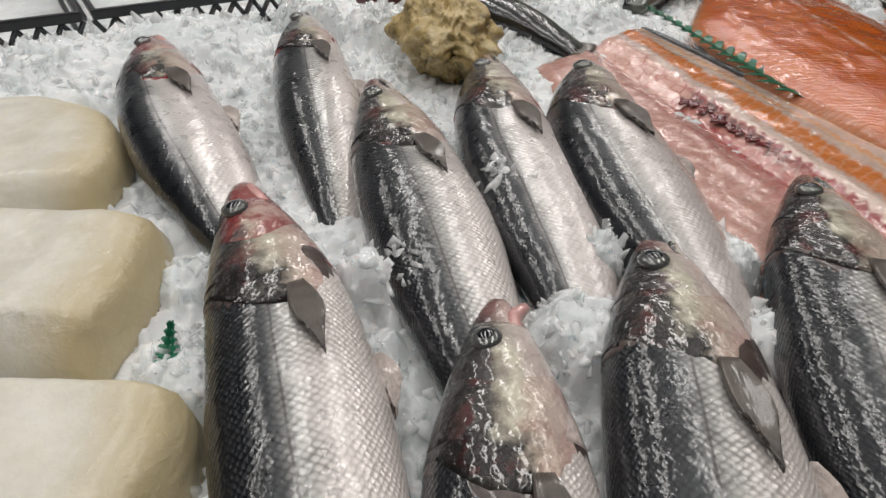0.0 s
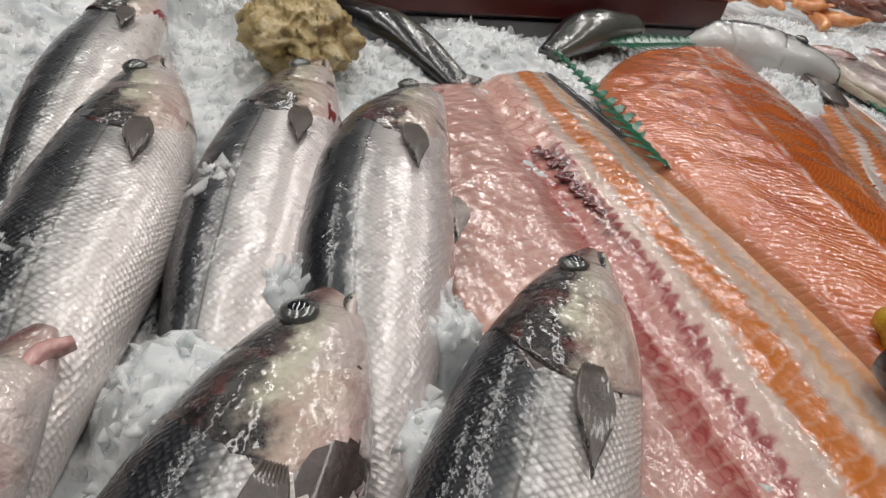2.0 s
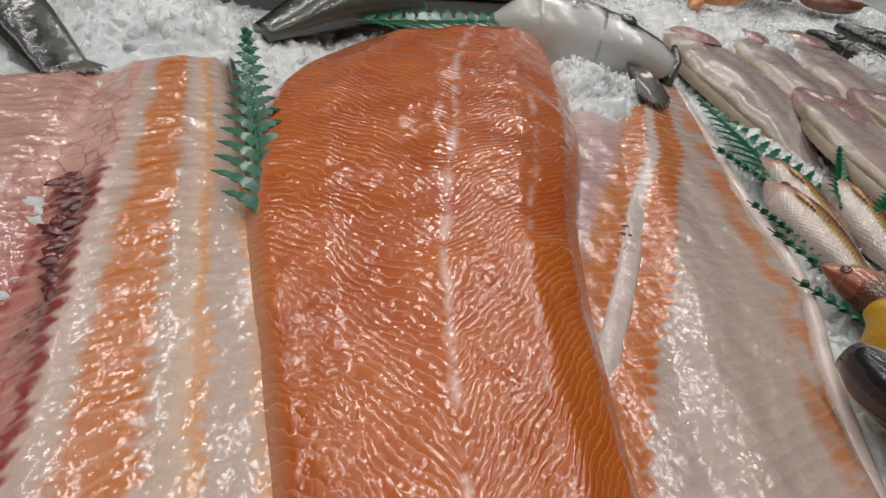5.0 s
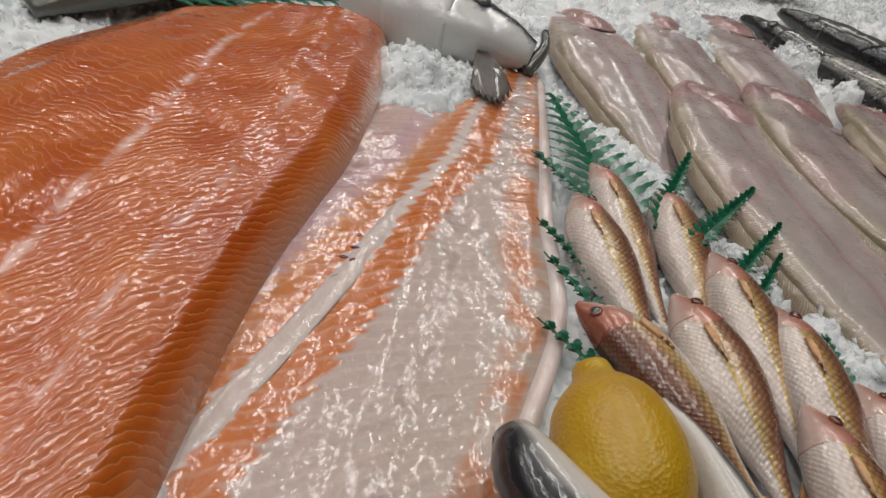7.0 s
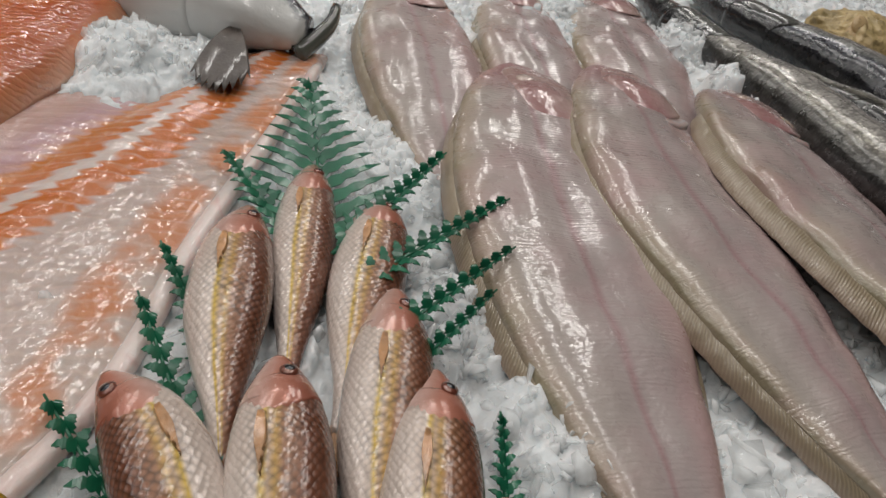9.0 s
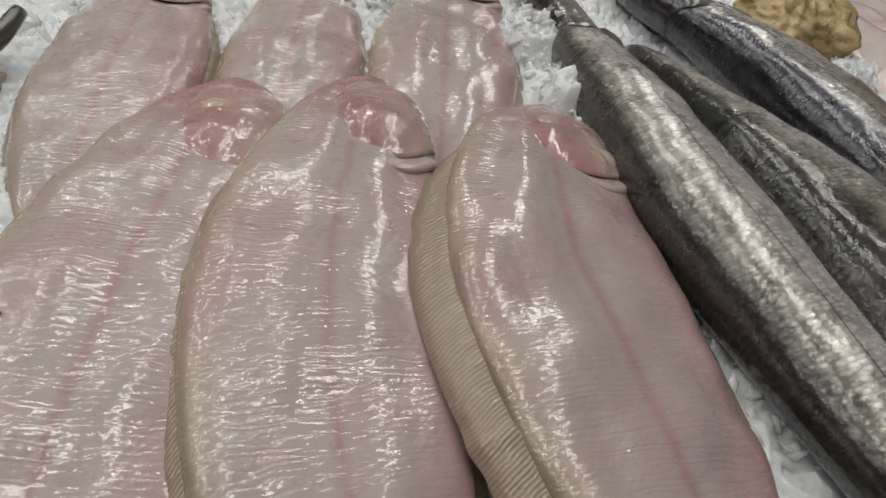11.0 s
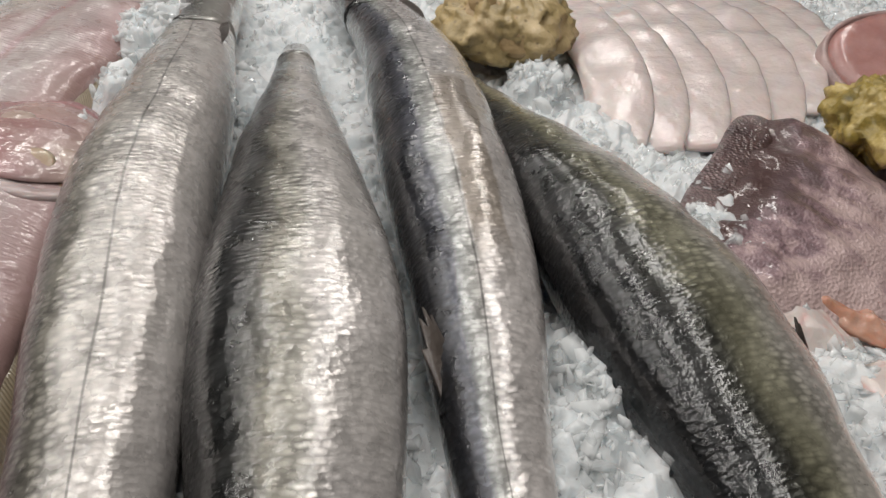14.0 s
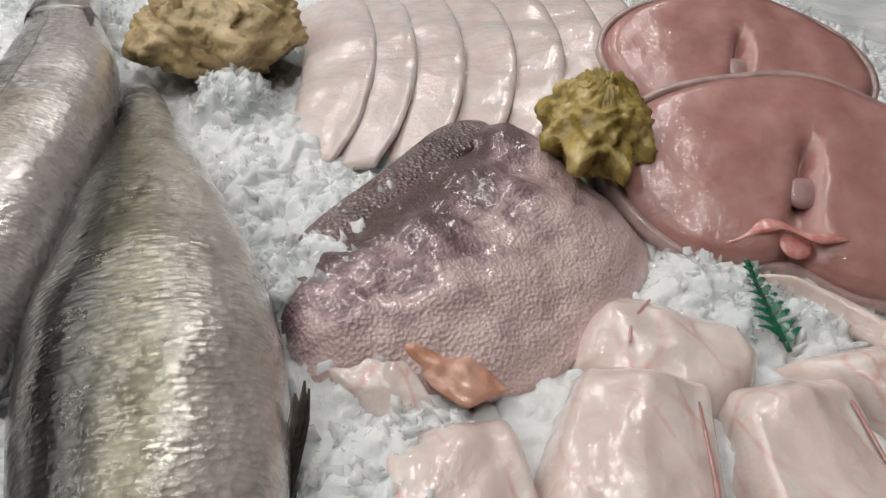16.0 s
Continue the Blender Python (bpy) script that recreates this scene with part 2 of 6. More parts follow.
M["hake_blue"] = fish_skin("hake_blue_black_skin", [(0.0, (0.78, 0.72, 0.69)), (0.48, (0.74, 0.70, 0.67)), (0.52, (0.52, 0.51, 0.48)), (0.62, (0.46, 0.47, 0.45)), (0.69, (0.12, 0.125, 0.15)), (0.80, (0.035, 0.037, 0.045)), (1.0, (0.016, 0.017, 0.019))],
                           0.0028, 0.6, 0.5, 0.35, 0.28, 0.2, (0.36, 0.35, 0.33), 0.3, 0.3, 0.14, line=0.51, patch=(0.44, 0.22, 0.48), **HK)
M["hake_dark"] = fish_skin("hake_dark_skin", [(0.0, (0.74, 0.70, 0.66)), (0.34, (0.68, 0.64, 0.58)), (0.46, (0.46, 0.44, 0.33)), (0.57, (0.24, 0.23, 0.16)), (0.68, (0.06, 0.06, 0.048)), (0.8, (0.03, 0.031, 0.03)), (1.0, (0.016, 0.017, 0.019))],
                           0.0028, 0.6, 0.5, 0.35, 0.28, 0.25, (0.20, 0.19, 0.13), 0.3, 0.3, 0.16, **HK)
M["hake_head"] = fish_skin("hake_head_skin", [(0.0, (0.5, 0.47, 0.43)), (0.5, (0.17, 0.17, 0.155)), (0.8, (0.04, 0.04, 0.04)), (1.0, (0.02, 0.02, 0.022))], 0.02, 0.1, 0.2, 0.25, 0.22, 0.3, (0.22, 0.22, 0.2), 0.5, 0.2)
M["mullet"] = fish_skin("red_mullet_skin", [(0.0, (0.66, 0.58, 0.53)), (0.34, (0.64, 0.54, 0.47)), (0.385, (0.60, 0.40, 0.05)), (0.45, (0.52, 0.36, 0.24)), (0.51, (0.50, 0.30, 0.08)), (0.58, (0.34, 0.17, 0.09)), (0.78, (0.20, 0.08, 0.045)), (1.0, (0.15, 0.055, 0.03))],
                        0.0032, 0.62, 0.6, 0.1, 0.28, 0.25, (0.5, 0.32, 0.22), 0.5, 0.0, 0.06)
M["mullet_head"] = fish_skin("red_mullet_head_skin", [(0.0, (0.62, 0.48, 0.43)), (0.5, (0.48, 0.2, 0.14)), (1.0, (0.26, 0.08, 0.05))], 0.03, 0.05, 0.15, 0.15, 0.22, 0.5, (0.58, 0.38, 0.32))
M["flat"] = fish_skin("flatfish_skin", [(0.0, (0.34, 0.22, 0.19)), (0.12, (0.40, 0.29, 0.275)), (0.3, (0.405, 0.345, 0.33)), (0.46, (0.40, 0.335, 0.32)), (0.5, (0.36, 0.24, 0.24)), (0.54, (0.40, 0.335, 0.32)), (0.86, (0.40, 0.35, 0.315)), (0.95, (0.40, 0.33, 0.26)), (1.0, (0.26, 0.22, 0.14))],
                      0.0024, 0.03, 0.1, 0.0, 0.3, 0.5, (0.42, 0.25, 0.26), 0.4, 0.8, 0.06, (1, 1, 1), 0.0, 0.22, 0.10, spark=0.0, front=(0.33, 0.155, 0.16), keep=1.0)
M["flat_collar"] = flesh("flatfish_collar", (0.40, 0.31, 0.30), (0.47, 0.39, 0.375), 40, 0.28, 0.3)
M["flat_head"] = fish_skin("flatfish_head_skin", [(0.0, (0.44, 0.33, 0.28)), (0.35, (0.38, 0.24, 0.235)), (0.6, (0.34, 0.16, 0.165)), (1.0, (0.30, 0.17, 0.16))], 0.02, 0.1, 0.3, 0.0, 0.25, 0.6, (0.52, 0.42, 0.36), 0.4, 0.3, 0.2, (1, 1, 1), 0.0, 0.5, 0.45, spark=0.0, keep=1.0)
def fringe_material():
    """Olive-brown fringe of fin rays, paler skin between them."""
    n = Nodes("flatfish_fin")
    s = n.xyz(n.uv())
    ray = n.math("SINE", n.math("MULTIPLY", n.math("ADD", n.math("ADD", s[0], n.math("MULTIPLY", s[1], -0.035)), n.math("MULTIPLY", n.noise(n.obj(), 60, 2), 0.012)), 150 * math.tau))
    col = n.mix(n.ramp(ray, [(0.0, 0.0), (0.7, 1.0)]), (0.235, 0.185, 0.12), (0.31, 0.25, 0.165))
    col = n.mix(n.math("MULTIPLY", n.ramp(s[1], [(0.55, 0.0), (1.0, 1.0)]), 0.5), col, (0.34, 0.24, 0.19))
    b = n.bump(n.noise(n.obj(), 70, 4), 0.4, 0.003, n.bump(ray, 0.3, 0.0004))
    n.set(Base_Color=col, Roughness=0.35, Normal=b)
    return wet(n, 0.7, 0.1, 0.2, 0.4, under=b).m


M["flat_fin"] = fringe_material()
M["fin"] = plain("fish_fin", (0.085, 0.07, 0.06), 0.35, 0, 0.35, 90, 0.4, 0.5)
M["fin_pale"] = plain("fish_fin_pale", (0.42, 0.36, 0.33), 0.35, 0, 0.3, 90, 0.4, 0.5)
M["eye"] = plain("eye_iris", (0.12, 0.125, 0.12), 0.15, 0.3, 0.3, 300, 0.05, 1.0)
M["pupil"] = plain("eye_pupil", (0.012, 0.014, 0.018), 0.06, 0, 0.1, 100, 0.0, 1.0)
M["gum"] = plain("mouth_flesh", (0.55, 0.3, 0.28), 0.25, 0, 0.2, 90, 0.3, 0.6)
# near-black that paints the shade beneath bass head plates and inside a gill hole
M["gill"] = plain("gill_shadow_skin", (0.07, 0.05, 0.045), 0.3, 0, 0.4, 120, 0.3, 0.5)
M["blood"] = flesh("blood_red_flesh", (0.14, 0.012, 0.014), (0.32, 0.04, 0.04), 120, 0.2, sub=0.1)
def cod_material():
    """Thick white fillet: rows of flakes, yellower and clearer towards its cut side."""
    n = Nodes("white_cod_flesh")
    o, s = n.obj(), n.xyz(n.uv())
    rows = n.wave(n.stretch(o, (0.7, 1.0, 1.0), (0, 0, 0.9)), 9.0, 6.0, 4.0, 1.8)
    col = n.mix(n.ramp(n.noise(o, 30, 6, 0.65), [(0.3, 0.0), (0.7, 1.0)]), (0.58, 0.55, 0.46), (0.72, 0.70, 0.63))
    col = n.mix(n.ramp(n.math("ADD", s[1], n.math("MULTIPLY", n.noise(o, 25, 3), 0.12)), [(0.86, 0.0), (1.0, 0.8)]), col, (0.50, 0.40, 0.20))
    n.set(Base_Color=col, Roughness=0.4, Normal=n.bump(rows, 0.25, 0.003, n.bump(n.noise(o, 120, 5, 0.65), 0.5, 0.003)), Subsurface_Weight=0.3, Subsurface_Scale=0.5, Subsurface_Radius=(0.02, 0.018, 0.012))
    return wet(n, 0.5, 0.2, 0.3, 0.6).m


M["cod"] = cod_material()
M["lemon"] = None
M["white_fish"] = flaky("translucent_white_flesh", (0.62, 0.49, 0.45), (0.74, 0.66, 0.62), 26, 0.25, 0.3, 0.3)
M["pink_flesh"] = flesh("pink_steak_flesh", (0.36, 0.165, 0.15), (0.50, 0.285, 0.26), 34, 0.3, 0.35, 0.3)
M["steel"] = plain("brushed_steel", (0.45, 0.46, 0.47), 0.35, 0.9, 0.1, 10, 0.05)
M["red_board"] = plain("dark_red_board", (0.085, 0.014, 0.011), 0.35, 0, 0.2, 25, 0.1)
M["grey_rail"] = plain("grey_rail_paint", (0.16, 0.155, 0.155), 0.4, 0, 0.15, 25, 0.1)
M["black_plastic"] = plain("black_plastic", (0.012, 0.013, 0.016), 0.35, 0, 0.2, 60, 0.1)
M["green_plastic"] = plain("green_plastic", (0.008, 0.11, 0.055), 0.3, 0, 0.35, 60, 0.1, 0.2)
M["wall"] = plain("wall_paint", (0.10, 0.10, 0.105), 0.7, 0, 0.06, 4, 0.1)
M["floor"] = plain("floor_tile_grey", (0.12, 0.12, 0.12), 0.4, 0, 0.15, 6, 0.1)
M["lamp_body"] = plain("lamp_housing", (0.75, 0.75, 0.75), 0.4, 0, 0.05, 10, 0.05)


def ice_material():
    n = Nodes("crushed_ice")
    o = n.obj()
    col = n.mix(n.ramp(n.noise(o, 14, 5), [(0.35, 0.0), (0.65, 1.0)]), (0.60, 0.63, 0.64), (0.78, 0.795, 0.80))
    b = n.bump(n.noise(o, 260, 3, 0.6), 0.35, 0.002, n.bump(n.noise(o, 90, 3, 0.6), 0.3, 0.004))
    n.set(Base_Color=col, Roughness=0.12, Normal=b, Subsurface_Weight=0.5, Subsurface_Scale=0.5, Subsurface_Radius=(0.02, 0.024, 0.026), IOR=1.31, Specular_IOR_Level=0.5)
    return n.m


def chip_material():
    """A clear wet chip of ice: seen through, faintly cloudy, with sharp glints."""
    n = Nodes("ice_chip")
    o = n.obj()
    rnd = n.t.nodes.new("ShaderNodeNewGeometry").outputs["Random Per Island"]
    relief = n.bump(n.noise(o, 190, 3), 0.4, 0.003)
    n.set(Base_Color=(0.96, 0.97, 0.97, 1), Roughness=0.3, IOR=1.31, Normal=relief, Coat_Weight=0.8, Coat_Roughness=0.05, Coat_Normal=relief)
    clear = n.node("ShaderNodeBsdfTransparent", Color=(0.98, 0.99, 0.99, 1))
    both = n.node("ShaderNodeMixShader", Fac=n.ramp(rnd, [(0.0, 0.2), (1.0, 0.6)]))
    n.t.links.new(clear.outputs[0], both.inputs[1])
    n.t.links.new(n.p.outputs[0], both.inputs[2])
    n.t.links.new(both.outputs[0], n.t.nodes["Material Output"].inputs[0])
    return n.m


M["ice"], M["chip"] = ice_material(), chip_material()


def lemon_material():
    n = Nodes("lemon_peel")
    o = n.obj()
    pores = n.cells(o, 480, 1.0)
    col = n.mix(n.ramp(n.noise(o, 30, 4), [(0.35, 0.0), (0.7, 1.0)]), (0.42, 0.23, 0.006), (0.54, 0.33, 0.012))
    n.set(Base_Color=col, Roughness=0.38, Normal=n.bump(pores, 0.35, 0.0015, n.bump(n.noise(o, 60, 3), 0.3, 0.004)), Subsurface_Weight=0.1, Subsurface_Scale=0.2)
    return wet(n, 0.3, 0.2).m


M["lemon"] = lemon_material()


def salmon_material():
    """Orange flesh with pale chevron lines of fat running from a centre seam."""
    n = Nodes("salmon_flesh")
    uv, o, flat = n.uv(), n.obj(), n.uv("metric")
    s = n.xyz(uv)
    skew = n.math("ADD", s[1], n.math("MULTIPLY", n.math("MAXIMUM", n.math("SUBTRACT", s[0], 0.45), 0.0), 0.35))
    side = n.math("ABSOLUTE", n.math("SUBTRACT", skew, 0.54))
    f = n.xyz(flat)
    w = n.math("ADD", f[0], n.math("MULTIPLY", side, 0.22))
    w = n.math("ADD", w, n.math("MULTIPLY", n.noise(o, 20, 4), 0.05))
    lines = n.math("ABSOLUTE", n.math("SINE", n.math("MULTIPLY", w, 420.0)))
    fat = n.ramp(lines, [(0.0, 1.0), (0.3, 0.0)])
    fade = n.ramp(n.noise(o, 12, 3), [(0.35, 0.25), (0.6, 1.0)])
    base = n.mix(n.ramp(n.noise(o, 20, 5), [(0.3, 0.0), (0.7, 1.0)]), (0.42, 0.072, 0.007), (0.54, 0.135, 0.018))
    col = n.mix(n.math("MULTIPLY", n.math("MULTIPLY", fat, fade), 0.7), base, (0.68, 0.31, 0.12))
    wig = n.math("ADD", skew, n.math("MULTIPLY", n.math("SUBTRACT", n.noise(o, 30, 4), 0.5), 0.05))
    seam = n.ramp(n.math("ABSOLUTE", n.math("SUBTRACT", wig, 0.54)), [(0.0, 1.0), (0.022, 0.0)])
    brk = n.ramp(n.noise(o, 45, 4), [(0.42, 0.0), (0.58, 1.0)])
    col = n.mix(n.math("MULTIPLY", n.math("MULTIPLY", seam, brk), 0.75), col, (0.85, 0.62, 0.55))
    seam = n.ramp(n.math("ABSOLUTE", n.math("SUBTRACT", wig, 0.80)), [(0.0, 1.0), (0.018, 0.0)])
    col = n.mix(n.math("MULTIPLY", n.math("MULTIPLY", seam, n.ramp(n.noise(o, 33, 4), [(0.45, 0.0), (0.6, 1.0)])), 0.6), col, (0.82, 0.58, 0.5))
    rim = n.ramp(n.math("ABSOLUTE", n.math("SUBTRACT", s[1], 0.5)), [(0.44, 0.0), (0.5, 1.0)])
    col = n.mix(n.math("MULTIPLY", rim, 0.5), col, (0.70, 0.46, 0.32))
    b = n.bump(lines, 0.25, 0.0012, n.bump(n.noise(o, 50, 4), 0.5, 0.004))
    n.set(Base_Color=col, Roughness=0.26, Normal=b, Subsurface_Weight=0.22, Subsurface_Scale=0.3, Subsurface_Radius=(0.02, 0.006, 0.003))
    return wet(n, 1.0, 0.07, 0.42, 0.5, under=n.bump(lines, 0.5, 0.0003)).m


WHT, PNK, ORG, RED = (0.50, 0.385, 0.33), (0.47, 0.25, 0.205), (0.54, 0.155, 0.018), (0.26, 0.02, 0.024)


def belly_material(name, bands, ribs=True, wobble=0.05, skew=0.0, pivot=0.4, fade=None, span=1.0, rim=0.0):
    """Opened salmon: bands of colour across its width, with rib marks."""
    n = Nodes(name)
    uv, o, flat = n.uv(), n.obj(), n.uv("metric")
    s, f = n.xyz(uv), n.xyz(flat)
    rib = n.math("SINE", n.math("MULTIPLY", n.math("ADD", f[0], n.math("MULTIPLY", n.noise(o, 40, 2), 0.02)), 520.0))
    v = n.math("ADD", s[1], n.math("MULTIPLY", n.math("SUBTRACT", n.noise(o, 26, 5, 0.65), 0.5), wobble * 2.2))
    v = n.math("ADD", v, n.math("MULTIPLY", rib, 0.013 if rim else 0.006))
    v = n.math("ADD", v, n.math("MULTIPLY", n.math("MAXIMUM", n.math("SUBTRACT", s[0], pivot), 0.0 if rim else -1.0), skew))
    col = n.ramp(n.math("DIVIDE", v, span), [(q / span, c) for q, c in bands])
    if rim:
        lip = n.math("ADD", s[1], n.math("MULTIPLY", n.math("SUBTRACT", n.noise(o, 30, 5, 0.65), 0.5), 0.12))
        lip = n.math("MULTIPLY", n.ramp(lip, [(0.82, 0.0), (0.87, 1.0), (0.94, 1.0), (0.97, 0.0)]), n.ramp(n.noise(o, 24, 3), [(0.38, 0.0), (0.52, 1.0)]))
        col = n.mix(n.math("MULTIPLY", lip, rim), col, ORG)
    if fade:
        upper = n.ramp(n.math("ADD", s[0], n.math("MULTIPLY", n.math("SUBTRACT", n.noise(o, 40, 4), 0.5), 0.1)), [(fade - 0.03, 1.0), (fade + 0.03, 0.0)])
        here = n.ramp(v, [(0.40, 0.0), (0.44, 1.0), (0.60, 1.0), (0.63, 0.0)])
        col = n.mix(n.math("MULTIPLY", upper, here), col, (0.62, 0.36, 0.30))
        clot = n.math("MULTIPLY", n.ramp(n.math("ABSOLUTE", n.math("SUBTRACT", v, 0.575)), [(0.012, 1.0), (0.035, 0.0)]), n.ramp(s[0], [(fade, 0.0), (fade + 0.03, 1.0), (0.48, 1.0), (0.54, 0.0)]))
        col = n.mix(n.math("MULTIPLY", clot, n.ramp(n.noise(o, 130, 4), [(0.4, 0.2), (0.6, 1.0)])), col, (0.06, 0.018, 0.02))
    if fade:
        net = n.ramp(n.cells(n.stretch(o, (1, 0.7, 1)), 75, 1.0, "DISTANCE_TO_EDGE"), [(0.0, 1.0), (0.07, 0.0)])
        zone = n.math("MULTIPLY", n.ramp(v, [(0.30, 0.0), (0.47, 1.0), (0.6, 1.0), (0.63, 0.0)]), n.ramp(n.noise(o, 22, 4), [(0.4, 0.1), (0.6, 1.0)]))
        col = n.mix(n.math("MULTIPLY", n.math("MULTIPLY", net, zone), 0.8), col, (0.30, 0.025, 0.03))
    soft = n.ramp(n.noise(o, 55, 5), [(0.35, 0.0), (0.75, 1.0)])
    col = n.mix(n.math("MULTIPLY", soft, 0.2), col, (0.62, 0.46, 0.40))
    col = n.mix(n.math("MULTIPLY", n.ramp(rib, [(0.55, 0.0), (1.0, 1.0)]), 0.22 if ribs else 0.0), col, (0.68, 0.5, 0.4))
    b = n.bump(rib, 0.12, 0.0015, n.bump(n.noise(o, 60, 5), 0.5, 0.005))
    n.set(Base_Color=col, Roughness=0.24, Normal=b, Subsurface_Weight=0.22, Subsurface_Scale=0.3, Subsurface_Radius=(0.02, 0.008, 0.005))
    return wet(n, 1.0, 0.06, 0.45, 0.55).m


M["salmon"] = salmon_material()
M["belly_a"] = belly_material("opened_salmon_flesh", [(0.0, PNK), (0.35, (0.48, 0.26, 0.22)), (0.44, (0.44, 0.19, 0.16)), (0.49, (0.40, 0.10, 0.09)), (0.50, RED), (0.515, (0.45, 0.17, 0.145)), (0.575, (0.48, 0.22, 0.185)), (0.585, RED), (0.60, RED),
                                                      (0.615, (0.62, 0.46, 0.4)), (0.66, WHT), (0.685, ORG), (0.765, ORG), (0.79, WHT), (0.83, (0.62, 0.45, 0.34)), (0.85, (0.66, 0.30, 0.10)), (0.87, WHT), (0.92, WHT), (0.945, (0.66, 0.33, 0.14)), (0.98, (0.62, 0.4, 0.26)), (0.995, (0.10, 0.10, 0.10))],
                              True, 0.042, 0.12, 0.45, 0.27)
M["belly_b"] = belly_material("opened_trout_flesh", [(0.0, (0.42, 0.27, 0.23)), (0.26, (0.46, 0.30, 0.27)), (0.36, (0.45, 0.28, 0.31)), (0.42, (0.50, 0.29, 0.26)), (0.45, (0.52, 0.18, 0.04)), (0.55, (0.52, 0.135, 0.014)), (0.57, (0.60, 0.50, 0.46)),
                                                     (0.615, (0.62, 0.53, 0.49)), (0.635, (0.52, 0.135, 0.014)), (0.745, (0.52, 0.135, 0.014)), (0.77, (0.46, 0.36, 0.32)), (0.9, (0.48, 0.385, 0.345)), (1.2, (0.46, 0.37, 0.32))], True, 0.022, 1.0, 0.32, None, 1.3, 0.8)


# ---- mesh helpers ----
def mesh_of(name, verts, faces, material, uv=None, metric=None, smooth=True, parent=None, label=""):
    me = bpy.data.meshes.new(name)
    org = THING_AT[-1] if THING_AT else Vector((0, 0, 0))
    me.from_pydata([tuple(Vector(v) - org) for v in verts], [], faces)
    for layer, table in (("uv", uv), ("metric", metric)):
        if table is not None:
            lay = me.uv_layers.new(name=layer)
            idx = np.empty(len(me.loops), dtype=np.int32)
            me.loops.foreach_get("vertex_index", idx)
            lay.data.foreach_set("uv", np.asarray(table, dtype=np.float32)[idx].ravel())
    if smooth:
        me.polygons.foreach_set("use_smooth", [True] * len(me.polygons))
    me.materials.append(material)
    me.update()
    ob = new(name, me)
    if parent:
        ob.parent = parent
    if label:
        ob["label"] = label
    return ob


THING_AT = []


def thing(name, at, label, category, group="", kind=""):
    """An Empty at a thing's base; the meshes made next, until done(), are its parts."""
    ob = new(name)
    ob.location = at
    ob.empty_display_size = 0.02
    THING_AT.append(Vector(at))
    return tagged(ob, label, category, group, kind)


def done():
    THING_AT.pop()


def curve(points, n):
    """n points along a smooth curve through the given ones, evenly spaced."""
    p = [Vector(q) for q in points]
    p = [p[0] * 2 - p[1]] + p + [p[-1] * 2 - p[-2]]
    out = []
    for i in range(1, len(p) - 2):
        a, b, c, d = p[i - 1:i + 3]
        for k in range(24):
            t = k / 24
            out.append(0.5 * (2 * b + (c - a) * t + (2 * a - 5 * b + 4 * c - d) * t * t + (3 * b - a - 3 * c + d) * t ** 3))
    out.append(p[-2])
    arr = np.array(out)
    run = np.r_[0, np.cumsum(np.linalg.norm(np.diff(arr, axis=0), axis=1))]
    want = np.linspace(0, run[-1], n)
    return np.stack([np.interp(want, run, arr[:, k]) for k in range(arr.shape[1])], 1), run[-1]


def table(rows, x):
    r = np.array(rows)
    return np.interp(x, r[:, 0], r[:, 1])


def smooth_table(rows, x):
    r = np.array(rows)
    pts, _ = curve([(a, b, 0) for a, b in rows], 120)
    return np.interp(x, pts[:, 0], pts[:, 1])


